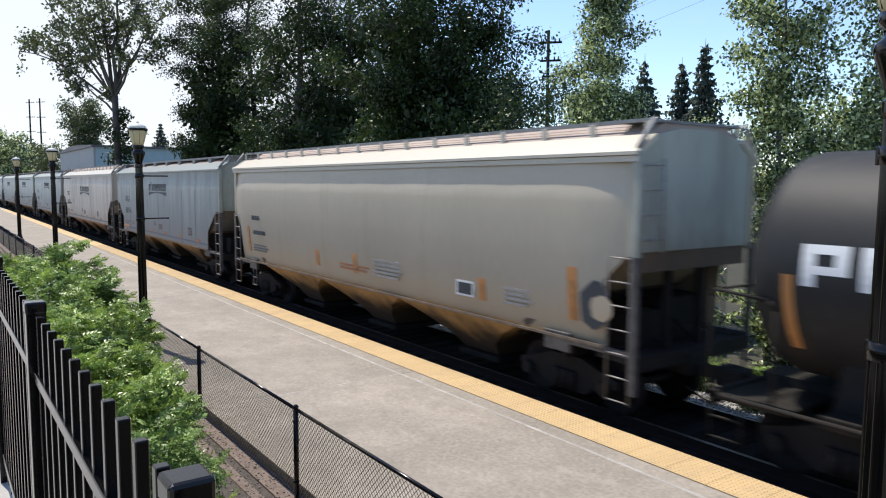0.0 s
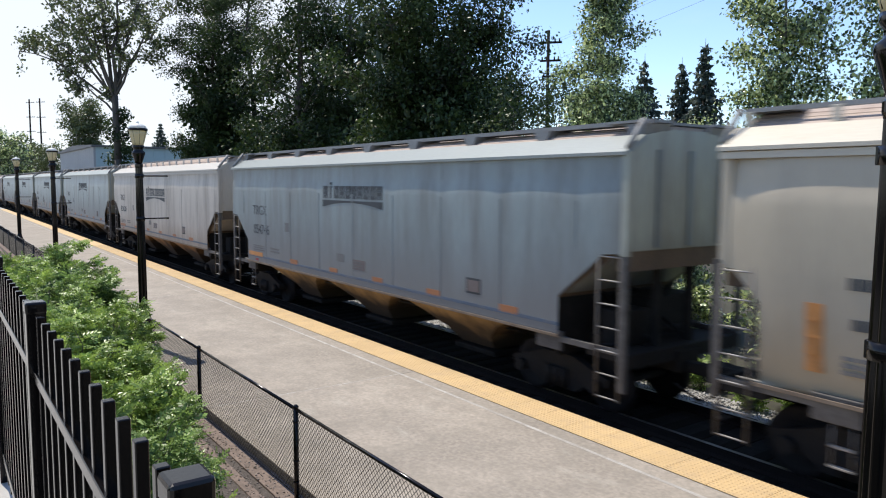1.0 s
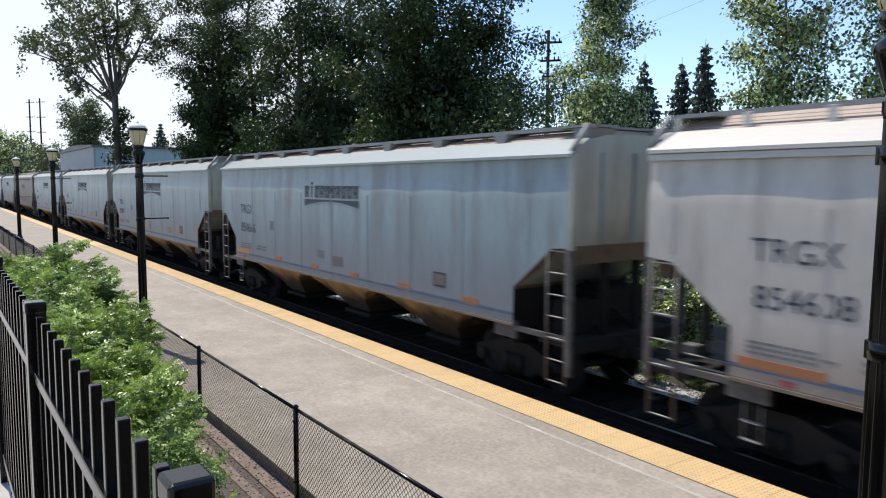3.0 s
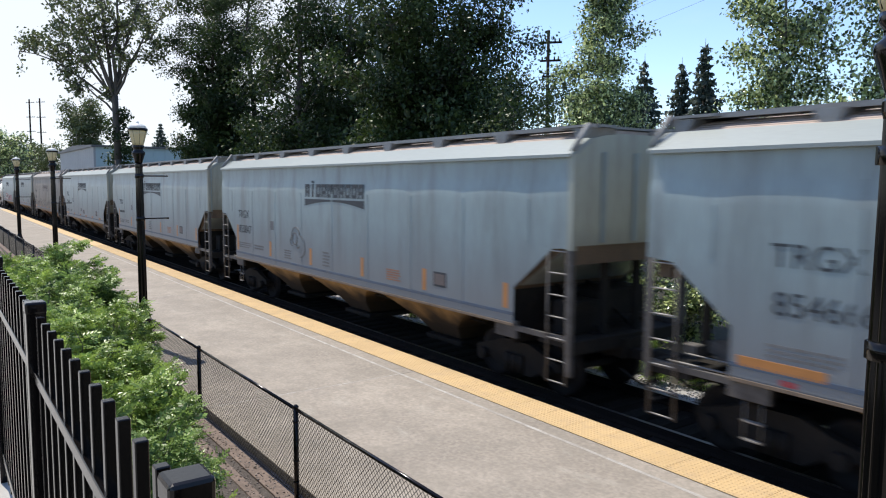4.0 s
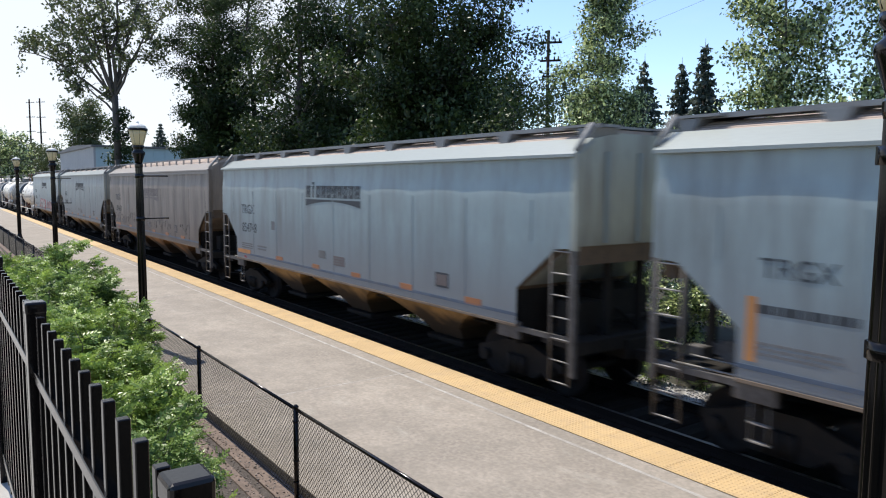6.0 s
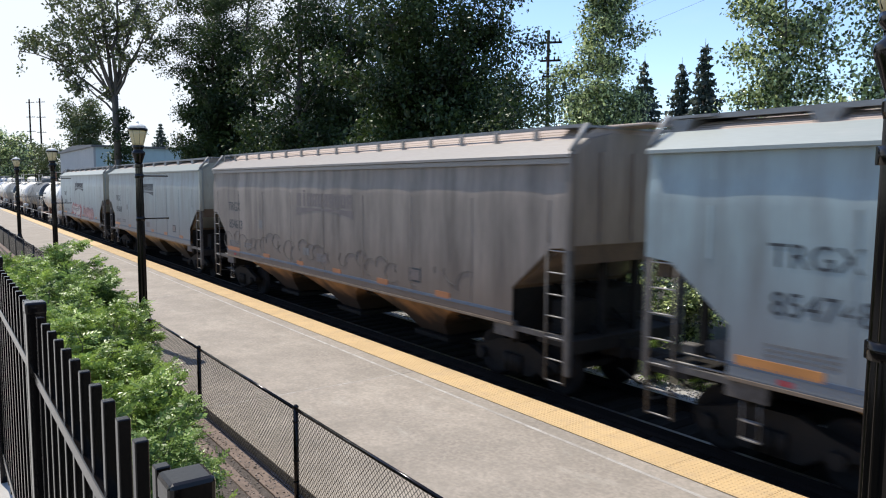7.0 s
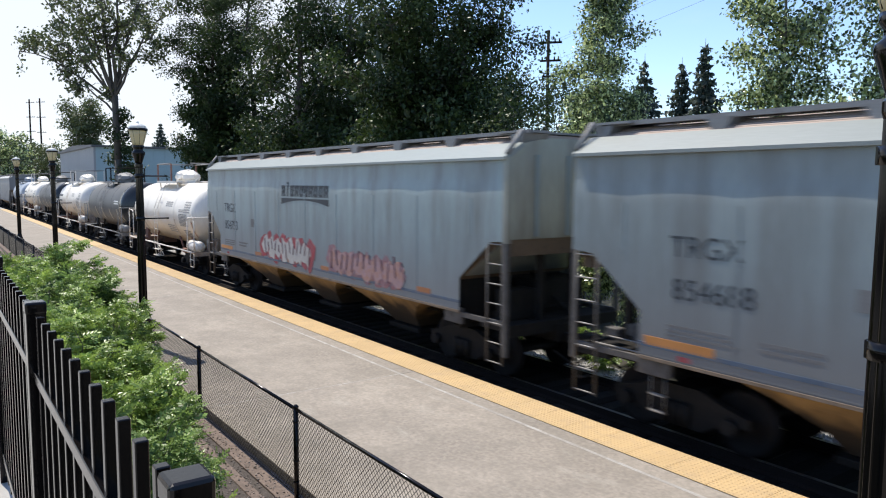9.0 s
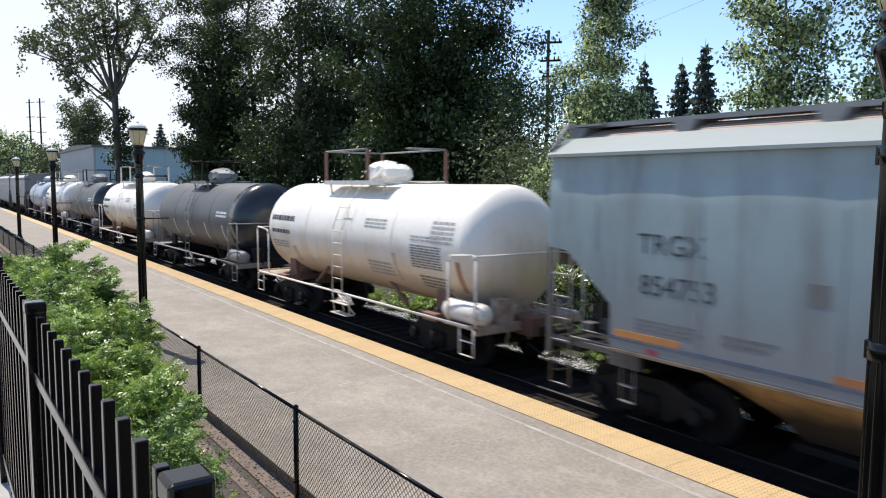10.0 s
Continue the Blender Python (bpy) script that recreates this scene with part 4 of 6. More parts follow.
        for z in (0.5, 0.74):
            box(b, (R - 1.81, 1.43, z), (R - 1.55, 1.5, z + 0.02))

    def bulkhead(b):
        box(b, (R - 1.6, -1.38, 0.9), (R - 1.5, 1.38, 1.95))

    def jack_pad(b):
        box(b, (R - 1.9, -1.5, 1.02), (R - 1.32, -1.42, 1.34), 0.01)
        box(b, (R - 1.33, -1.5, 1.17), (R - 0.05, -1.42, 1.26))
    for turn in (0, 180):
        e = part("end_deck", stored(("hopper_end_deck", key), deck_end, UNDER), None, car, "", pose(0, 0, 0, 0, 0, turn))
        part("end_sill", stored(("end_sill", key), jack_pad, SILL_GRIME), None, e)
        part("end_sill", stored(("end_sill", key), jack_pad, SILL_GRIME), None, e, at=pose(0, 2.92, 0))
        part("lower_post", stored(("lower_post", key), lambda b: box(b, (R - 0.08, -1.535, 0.62), (R + 0.035, -1.445, 2.75), 0.006), SILL_GRIME), None, e)
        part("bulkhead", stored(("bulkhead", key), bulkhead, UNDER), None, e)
        if turn:
            # pale rung colour stands for sun falling on the pipes
            part("air_pipe", stored(("air_pipe", key), air_pipe, RUNG), None, e, "air pipe coloured pale for the sunlight on it")
            tagged(part("brake_rigging", stored(("brake_rigging", key), rigging, SILL_GRIME), None, e, "grimy brake rods, valves and pipes"), kind="stuff")
            part("sill_step", stored(("sill_step", key), sill_step, RUNG), None, e, "worn steel sill step")
        part("corner_post", stored(("corner_post", key, paint), corner, END_DIRT_SHADE if paint in ("blue", "slate", "tan") else side_mat), None, e)
        part("corner_post", stored(("short_post", key, paint), lambda b: box(b, (R - 0.06, -1.52, 0.98), (R + 0.02, -1.44, 2.8)), SILL_GRIME), None, e, at=pose(0, 2.96, 0))

    def ladder(b):
        for x in (0.0, -0.44):
            tube(b, (x, 0, 0.45), (x, 0, 2.75), 0.022, n=6)
    lad = stored("ladder", ladder, STILE)
    rung = stored("rung", lambda b: tube(b, (0, 0, 0.48), (-0.44, 0, 0.48), 0.014, n=6), RUNG)
    for s in (-1, 1):
        for q in (-1, 1):
            steps = part("ladder", lad, None, car, at=pose(s * (R - 0.08), q * 1.51, 0, 0, 0, 0) if s > 0 else pose(-R + 0.52, q * 1.51, 0))
            for k in range(7 if q < 0 else 0):
                part("rung", rung, None, steps, at=pose(0, 0, k * 0.365))

    def bay(b):
        levels = []
        for hx, hy, z in ((1.93, 1.5, 1.34), (1.26, 1.26, 1.06), (0.74, 0.95, 0.74), (0.54, 0.7, 0.44)):
            levels.append([b.verts.new(q) for q in ((-hx, -hy, z), (hx, -hy, z), (hx, hy, z), (-hx, hy, z))])
        b.faces.new(levels[0]), b.faces.new(levels[-1][::-1])
        for lo, hi in zip(levels, levels[1:]):
            for k in range(4):
                b.faces.new((lo[k], lo[(k + 1) % 4], hi[(k + 1) % 4], hi[k]))
    bm_bay = stored(("discharge_bay", kind), bay, BAY_RUST_SHADE if kind == "tall" else BAY_DUST_SHADE)
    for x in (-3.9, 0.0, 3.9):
        g = part("discharge_bay", bm_bay, None, car, "yellow dusted discharge hopper, painted darker below as shade, with a dark gate", pose(x, 0, -0.1 if kind == "round" else 0))
        part("gate", stored("gate", lambda b: box(b, (-0.66, -0.8, 0.30), (0.66, 0.8, 0.41), 0.02), UNDER), None, g)

    def sill(b):
        box(b, (-R - 0.1, -0.28, 0.78), (R + 0.1, 0.28, 1.12))
        tube(b, (-5.5, -0.9, 1.0), (5.5, -0.9, 1.0), 0.03, n=6)
        box(b, (-R + 0.4, -0.7, 0.9), (-R + 1.2, -0.2, 1.08))
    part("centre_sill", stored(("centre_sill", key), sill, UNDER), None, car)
    for s in (-1, 1):
        add_truck(car, s * (R - 1.75))
        add_coupler(car, s * (R + 0.05), s)
    y = -HW - (0.04 if kind == "round" else 0.0)
    if kind == "round":
        y = -HW - 0.042
    stencil(car, "stripe", -R + xin, R - xin, 1.44, 1.50, BLUE_LINE, -HW - (0.006 if kind != "round" else -0.03), 0.003) if kind != "round" else None
    if kind == "round":
        def high_ladder(b):
            for x in (0.0, -0.44):
                tube(b, (x, 0, 2.75), (x, 0, 4.15), 0.02, n=6)
            for k in range(4):
                tube(b, (0, 0, 2.95 + k * 0.37), (-0.44, 0, 2.95 + k * 0.37), 0.016, n=6)
        part("upper_ladder", stored("upper_ladder", high_ladder, RUNG), None, car, at=pose(R + 0.03, -1.46, 0, 0, 0, -96))
    if extras:
        extras(car, -R, y)
    return car


def owner_style(number, plan, seed=1):
    """The usual markings of the owner's cars, by one of three layouts."""
    x0, x1, z0, z1 = plan["emblem"]
    mx, mz, size = plan["mark"]

    def f(car, r, y):
        company_mark(car, r + x0, r + x1, z0, z1, y, plan.get("ink", LETTER))
        lettering(car, "reporting_mark", "TRGX", size, r + mx, mz, y, LETTER)
        if number:
            lettering(car, "car_number", number, size, r + mx + 0.05, plan["number_z"], y, LETTER)
        else:
            bars(car, "car_number", r + mx, r + mx + 1.5, plan["number_z"], plan["number_z"] + 0.2, 1, LETTER, y, seed)
        bars(car, "capacity_data", r + mx, r + mx + 1.15, 1.64, 1.84, 3, LETTER_SOFT, y, seed + 1)
        bars(car, "capacity_data", r + mx + 1.4, r + mx + 2.2, 1.66, 1.84, 2, LETTER_SOFT, y, seed + 5)
        stencil(car, "plate", r + 4.36, r + 4.62, 2.36, 2.62, LETTER_SOFT, y)
        if plan["upright"]:
            bars(car, "notice", r + 5.4, r + 5.95, 1.58, 1.86, 4, LETTER_SOFT, y, seed + 2)
            bars(car, "notice", r + 7.9, r + 8.35, 1.58, 2.0, 5, LETTER_SOFT, y, seed + 3)
            bars(car, "notice", r + 11.15, r + 11.75, 1.6, 1.87, 5, ORANGE_DIM, y, seed + 4)
            for x in (1.48, 4.28, 7.1, 9.95, 12.6, 15.2):
                stencil(car, "reflector", r + x, r + x + 0.13, 1.55, 2.38 if x < 2 else 2.0, ORANGE, y)
        else:
            pt = stencil(car, "patch", r + 7.6, r + 8.0, 1.80, 2.0, LETTER_SOFT, y)
            pt = stencil(car, "patch", r + 8.45, r + 9.05, 1.68, 1.92, PATCH, y)
            bars(pt, "notice", r + 8.5, r + 9.0, 1.70, 1.90, 3, LETTER_SOFT, y - 0.003, seed + 6)
            stencil(car, "red_tag", r + 2.05, r + 2.25, 1.33, 1.40, GRAF_RED, y, 0.006)
            stencil(car, "reflector", r + 1.47, r + 2.6, 1.47, 1.60, plan.get("tape", ORANGE), y, 0.009)
            for x, w in ((4.7, 0.5), (7.2, 0.42), (9.4, 0.45), (11.65, 0.48), (14.0, 0.5)):
                stencil(car, "reflector", r + x, r + x + w, 1.47, 1.60, ORANGE_DIM, y, 0.009)
        fr = stencil(car, "placard", r + 13.0, r + 13.45, 1.68, 1.98, LETTER, y)
        stencil(fr, "placard_face", r + 13.04, r + 13.41, 1.72, 1.94, PATCH, y - 0.004)
    return f


def blob(bm, cx, cz, rx, rz, y, depth, rnd, n=12, rough=0.28):
    pts = []
    for k in range(n):
        a = k * math.tau / n
        q = 1 + rnd.uniform(-rough, rough)
        pts.append((cx + rx * q * math.cos(a), cz + rz * q * math.sin(a)))
    extruded(bm, pts, y - depth, y + 0.012)


def graffiti(car, r, y):
    owner_style("854753", OLD, 9)(car, r, y)
    rnd = random.Random(4)
    for name, mat, lift, x0, n, step, rx, rz in (("graffiti_outline", GRAF_RED, 0.006, 5.5, 8, 0.46, 0.34, 0.40), ("graffiti_fill", GRAF_WHITE, 0.012, 5.6, 7, 0.48, 0.27, 0.33),
                                                 ("graffiti_outline", GRAF_RUST, 0.006, 10.1, 8, 0.44, 0.34, 0.34), ("graffiti_fill", GRAF_PINK, 0.012, 10.15, 8, 0.44, 0.26, 0.27)):
        for k in range(n):
            bm = bmesh.new()
            blob(bm, r + x0 + k * step, (1.88 if x0 < 9 else 1.82) - 0.03 * k ** 0.5, rx, rz, y, lift + 0.0006 * k, rnd)
            part(name, bm, mat, car, "sprayed graffiti shape")
    bm = bmesh.new()
    for k in range(26):
        cx, cz = r + (5.55 + k * 0.26 if k < 13 else 10.0 + (k - 13) * 0.28), 1.86 + rnd.uniform(-0.12, 0.12)
        dx, dz = rnd.uniform(-0.06, 0.06), rnd.uniform(0.1, 0.24)
        extruded(bm, [(cx - dx, cz - dz), (cx - dx + 0.05, cz - dz), (cx + dx + 0.05, cz + dz), (cx + dx, cz + dz)], y - 0.021, y)
    tagged(part("graffiti_line", bm, GRAF_DARK, car), kind="stuff")


def scrawl(car, r, y):
    owner_style("854633", dict(TALL, ink=PATCH), 12)(car, r, y)
    rnd, bm = random.Random(8), bmesh.new()
    for k in range(30):
        cx, cz, rad = r + 1.5 + k * 0.47, rnd.uniform(1.75, 2.05), rnd.uniform(0.2, 0.42)
        a0, a1 = rnd.uniform(0, 3), rnd.uniform(3.4, 6)
        for q in range(8):
            a, b = a0 + (a1 - a0) * q / 8, a0 + (a1 - a0) * (q + 1) / 8
            p0, p1 = (cx + rad * math.cos(a), cz + 0.7 * rad * math.sin(a)), (cx + rad * math.cos(b), cz + 0.7 * rad * math.sin(b))
            if min(p0[1], p1[1]) > 1.4:
                tube(bm, (p0[0], y, p0[1]), (p1[0], y, p1[1]), 0.012, n=4)
    tagged(part("graffiti_line", bm, STILE, car, "thin dark graffiti scrawl"), kind="stuff")


def cartoon(car, r, y):
    owner_style("855847", NEW, 3)(car, r, y)
    bm = bmesh.new()
    for cx, cz, rad, a0, a1 in ((6.2, 2.25, 0.28, 0.2, 3.3), (6.15, 2.2, 0.17, 0, 6.2), (6.5, 2.0, 0.3, -1.5, 1.6), (6.35, 2.05, 0.1, 2, 6), (5.95, 2.12, 0.12, 1, 5)):
        for q in range(10):
            a, b = a0 + (a1 - a0) * q / 10, a0 + (a1 - a0) * (q + 1) / 10
            tube(bm, (r + cx + rad * math.cos(a), y, cz + rad * math.sin(a)), (r + cx + rad * math.cos(b), y, cz + rad * math.sin(b)), 0.02, n=4)
    tagged(part("graffiti_line", bm, LETTER_SOFT, car, "dark sprayed loops"), kind="stuff")


def tan_marks(car, r, y):
    for nm, a, b, lo, hi, rows, mat, seed in (("reporting_mark", 1.7, 2.35, 2.55, 2.8, 1, LETTER, 31), ("car_number", 1.75, 2.75, 2.1, 2.33, 1, LETTER, 32),
                                              ("capacity_data", 1.65, 2.9, 1.6, 1.85, 3, LETTER_SOFT, 33), ("notice", 9.3, 10.6, 1.6, 2.05, 5, LETTER_FAINT, 34),
                                              ("notice", 14.0, 14.8, 1.6, 1.95, 4, LETTER_FAINT, 35), ("notice", 7.6, 9.2, 1.62, 1.80, 2, ORANGE_DIM, 36)):
        bars(car, nm, r + a, r + b, lo, hi, rows, mat, round_marks(lo, hi), seed)
    for x, z in ((1.22, 2.4), (6.2, 2.0), (8.3, 2.05), (13.25, 2.0), (15.6, 2.45)):
        n = 4
        for k in range(n):
            lo, hi = 1.58 + (z - 1.58) * k / n, 1.58 + (z - 1.58) * (k + 1) / n
            stencil(car, "reflector", r + x, r + x + 0.2, lo, hi, ORANGE, round_marks(lo, hi))
    fr = stencil(car, "placard", r + 12.55, r + 13.1, 1.6, 1.9, WHITE_MARK, round_marks(1.6, 1.9))
    stencil(fr, "placard_face", r + 12.6, r + 13.05, 1.64, 1.86, LETTER, round_marks(1.6, 1.9) - 0.004)
    rnd = random.Random(3)
    for cx, cz, rx, rz, lift, mat in ((16.06, 1.9, 0.3, 0.38, 0.0, LETTER), (16.2, 1.86, 0.22, 0.2, 0.004, PAINT["tan"])):
        bm = bmesh.new()
        blob(bm, r + cx + 0.12, cz, rx, rz, round_marks(1.85, 2.2) - lift, 0.005, rnd, 16, 0.09)
        part("graffiti_fill", bm, mat, car, "sprayed bubble letter")


BLUE_LABEL = "pale blue-grey covered hopper car with yellow-dusted discharge bays"
OLD = dict(emblem=(6.83, 9.87, 3.16, 3.70), mark=(1.85, 2.78, 0.42), number_z=2.19, upright=False)
NEW = dict(emblem=(6.84, 10.12, 3.15, 3.74), mark=(1.63, 2.63, 0.36), number_z=2.14, upright=True)
TALL = dict(emblem=(7.21, 10.48, 2.90, 3.49), mark=(1.6, 2.83, 0.42), number_z=2.24, upright=False, tape=ORANGE_DIM)
hopper(66.86, 16.96, "tan", "round", tan_marks, "tan round-sided covered hopper car with orange reflectors")
hopper(48.445, 16.85, "slate", "low", owner_style("854746", OLD, 21), BLUE_LABEL)
hopper(29.70, 17.66, "white", "tall", owner_style("854608", TALL, 22), "dirty white covered hopper car with raised running boards")
hopper(10.925, 16.85, "blue", "low", owner_style("854666", OLD, 23), BLUE_LABEL)
hopper(-7.44, 16.85, "blue", "low", cartoon, "pale blue-grey covered hopper car with sprayed loops on its side")
hopper(-25.825, 16.85, "blue", "low", owner_style("", NEW, 24), BLUE_LABEL)
hopper(-44.205, 16.85, "blue", "low", owner_style("854748", OLD, 25), BLUE_LABEL)
hopper(-63.02, 17.74, "brown", "tall", scrawl, "sooty beige covered hopper car with graffiti scrawl")
hopper(-81.945, 16.85, "slate", "low", owner_style("854688", OLD, 26), BLUE_LABEL)
hopper(-100.445, 16.85, "blue", "low", graffiti, "pale blue-grey covered hopper car with red and white graffiti")


def tank_car(s_front, coupled, skin, fittings, rail_mat, top_mat, label, R=1.36, ZC=2.4, big=False):
    car = new("tank_car")
    H = coupled / 2
    CARS.append((car, s_front - H))
    tagged(car, label, "freight car", "cars of the train")
    B = H - (0.72 if big else 1.08)
    key = (skin.name, round(coupled, 2))

    def shell(b):
        prof = []
        for k in range(9):
            a = k / 8 * math.pi / 2
            prof.append((max(0.02, R * math.sin(a)), -B + 0.62 * (1 - math.cos(a))))
        prof += [(R, -B * 0.5), (R, 0.0), (R, B * 0.5)]
        prof += [(r, -h) for r, h in prof[8::-1]]
        turned(b, prof, 48, "X")
        for v in b.verts:
            v.co.z += ZC
    part("tank", stored(("tank", key), shell, skin), None, car)

    # front head only: its shade is held in a darker glossy colour
    if skin is TANK_BLACK:
        def head(b):
            prof = [(R + 0.005, B - 1.02), (R + 0.005, B - 0.62)]
            for k in range(1, 9):
                a = (8 - k) / 8 * math.pi / 2
                prof.append((max(0.02, (R + 0.005) * math.sin(a)), B + 0.005 - 0.62 * (1 - math.cos(a))))
            turned(b, prof, 48, "X")
            for v in b.verts:
                v.co.z += ZC
        part("tank_head", stored(("tank_head", key), head, TANK_HEAD_SHADED), None, car, "glossy tank head, coloured darker for its shaded end")

    def ring(b):
        turned(b, [(R, -0.03), (R + 0.008, -0.02), (R + 0.008, 0.02), (R, 0.03)], 48, "X")
        for v in b.verts:
            v.co.z += ZC
    for x in (-B * 0.42, 0.1, B * 0.42):
        part("weld_band", stored(("weld_band", key), ring, skin), None, car, at=pose(x, 0, 0))

    def saddle(b):
        x = B - 1.55
        for q in (-1, 1):
            extruded(b, [(x - 0.3, 0.85), (x + 0.3, 0.85), (x + 0.16, 1.75), (x - 0.16, 1.75)], min(q * 0.9, q * 1.02), max(q * 0.9, q * 1.02))
        box(b, (B - 2.1, -0.3, 0.75), (H - 0.62, 0.3, 1.12))
        box(b, (B - 1.8, -1.4, 0.88), (B - 1.3, 1.4, 1.05), 0.02)

    def strut(b):
        tube(b, (B - 2.95, 0, 0.95), (B - 3.95, 0.1, 1.5), 0.05, n=6)

    def deck_end(b):
        box(b, (B - 0.95, -1.45, 0.93), (B + 0.18, 1.45, 0.99))
        box(b, (B + 0.07, -1.45, 0.85), (B + 0.17, 1.45, 1.02))

    def step(b):
        for z in (0.42, 0.70):
            tube(b, (B - 0.35, 0, z), (B + 0.10, 0, z), 0.018, n=6)
        for x in (B - 0.35, B + 0.10):
            tube(b, (x, 0, 0.42), (x, 0, 0.95), 0.018, n=6)
    for turn in (0, 180):
        at = pose(0, 0, 0, 0, 0, turn)
        sd = part("saddle", stored(("saddle", key), saddle, fittings), None, car, "", at)
        for y in (-1.0, 0.9):
            part("strut", stored(("strut", key, fittings.name), strut, fittings), None, sd, at=pose(0, y, 0))
        dk = part("end_deck", stored(("end_deck", key, rail_mat.name), deck_end, DECK_RUST if skin is TANK_WHITE else rail_mat), None, car, "", at)
        for y in (-1.48, 1.48):
            part("step", stored(("step", key, rail_mat.name), step, rail_mat), None, dk, at=pose(0, y, 0))

    def side_rod(b):
        tube(b, (-B + 0.05, -1.5, 1.0), (B - 0.05, -1.5, 1.0), 0.03, n=8)
        for x in (-B + 0.1, -B * 0.35, B * 0.35, B - 0.1):
            tube(b, (x, -1.5, 1.0), (x, -1.1, 0.95), 0.02, n=6)
    for turn in (0, 180):
        part("side_rail", stored(("side_rail", key, rail_mat.name), side_rod, rail_mat), None, car, at=pose(0, 0, 0, 0, 0, turn))

    def hoop(b):
        bar_path(b, [(B - 0.75, 0, 1.0), (B - 0.75, 0, 2.22), (B - 0.66, 0, 2.34), (B + 0.08, 0, 2.40), (B + 0.14, 0, 2.3), (B + 0.14, 0, 1.0)], 0.024)

    def cross_bar(b):
        bar_path(b, [(B + 0.14, -1.47, 2.38), (B + 0.14, 1.47, 2.38)], 0.02)
    for turn in (0, 180):
        for y in (-1.47, 1.47):
            bent = part("end_handrail", stored(("end_handrail", key, rail_mat.name), hoop, rail_mat), None, car, at=pose(0, 0, 0, 0, 0, turn) @ pose(0, y, 0))
        part("cross_bar", stored(("cross_bar", key, rail_mat.name), cross_bar, rail_mat), None, bent, at=pose(0, -1.47, 0))

    def ladder(b):
        for x in (0.08, 0.6):
            bar_path(b, [(x, -1.46, 0.42), (x, -1.52, 1.0), (x, -1.50, 2.6), (x, -1.2, 3.4), (x, -0.8, ZC + R + 0.1)], 0.013)
        for k in range(10):
            z = 0.45 + k * 0.30
            y = -1.5 if z < 2.65 else -1.5 + (z - 2.65) * 0.4
            tube(b, (0.08, y, z), (0.6, y, z), 0.013, n=6)
        bar_path(b, [(0.9, -1.46, 0.5), (0.9, -1.5, 1.0)], 0.02)
        for z in (0.46, 0.74):
            box(b, (0.1, -1.6, z), (0.95, -1.36, z + 0.02))
        tube(b, (0.1, -1.35, 0.9), (0.95, -1.35, 0.5), 0.02, n=6)
    part("ladder", stored(("tank_ladder", key, rail_mat.name), ladder, rail_mat), None, car, at=pose(-0.4, 0, 0))

    zt = ZC + R

    def deck(b):
        half = 1.58
        if skin is TANK_BLACK:
            half = 1.0
        for s in (-1, 1):
            y0, y1 = sorted((s * 0.45, s * 0.95))
            box(b, (-half, y0, zt + 0.02), (half, y1, zt + 0.055))
            box(b, (-half, s * 0.95 - 0.02, zt - 0.03), (half, s * 0.95 + 0.02, zt + 0.08))
            for x in (-half + 0.15, half - 0.15):
                tube(b, (x, s * 0.8, zt - 0.32), (x, s * 0.85, zt + 0.02), 0.03, n=6)
    part("top_platform", stored(("top_platform", key), deck, rail_mat), None, car, at=pose(-0.27, 0, 0))

    def railing(b):
        half = 1.58 if skin is not TANK_BLACK else 1.0
        for s in (-1, 1):
            tube(b, (-half, s * 0.9, zt + 0.87), (half * (0.45 if s < 0 else 1), s * 0.9, zt + 0.87), 0.024, n=6)
        for x in (-half, half):
            tube(b, (x, -0.9 if x < 0 else -0.3, zt + 0.87), (x, 0.9, zt + 0.87), 0.024, n=6)
    top = part("safety_railing", stored(("safety_railing", key), railing, WALK_STEEL if skin is not TANK_BLACK else top_mat), None, car, at=pose(-0.27, 0, 0))
    reach = 1.58 if skin is not TANK_BLACK else 1.0
    for x, y in ((-reach, -0.9), (-reach, 0.9), (reach, 0.9), (reach * 0.45, -0.9)):
        post = stored(("railing_post", top_mat.name), lambda b: box(b, (-0.033, -0.033, 0.03), (0.033, 0.033, 0.86)), top_mat)
        part("post", post, None, top, "", pose(x, y, zt))

    def dome(b):
        prof = [(0.42, zt - 0.06), (0.44, zt + 0.14), (0.50, zt + 0.18), (0.52, zt + 0.30), (0.47, zt + 0.44), (0.28, zt + 0.56), (0.03, zt + 0.60)]
        turned(b, prof, 20)
        n0 = len(b.verts)
        turned(b, [(0.3, zt - 0.06), (0.36, zt + 0.14), (0.42, zt + 0.22), (0.38, zt + 0.38), (0.2, zt + 0.49), (0.03, zt + 0.52)], 16)
        b.verts.ensure_lookup_table()
        for k, v in enumerate(b.verts):
            if k >= n0:
                v.co.x += 0.68
        rr = random.Random(23)
        for v in b.verts:
            v.co.x = (v.co.x - 0.1) * 0.92
            if v.co.z > zt + 0.1:
                v.co += Vector((rr.uniform(-0.045, 0.045), rr.uniform(-0.045, 0.045), rr.uniform(-0.05, 0.03)))
        for f in b.faces:
            f.smooth = False
    part("valve_dome", stored(("valve_dome", key), dome, skin if skin is not TANK_BLACK else WALK_STEEL), None, car, at=pose(-0.15, 0, 0))

    def reservoir(b):
        turned(b, [(0.05, -0.66), (0.17, -0.62), (0.225, -0.52), (0.225, 0.52), (0.17, 0.62), (0.05, 0.66)], 20, "X")
        for x in (-0.4, 0.4):
            turned(b, [(0.225, x - 0.03), (0.24, x - 0.02), (0.24, x + 0.02), (0.225, x + 0.03)], 20, "X")
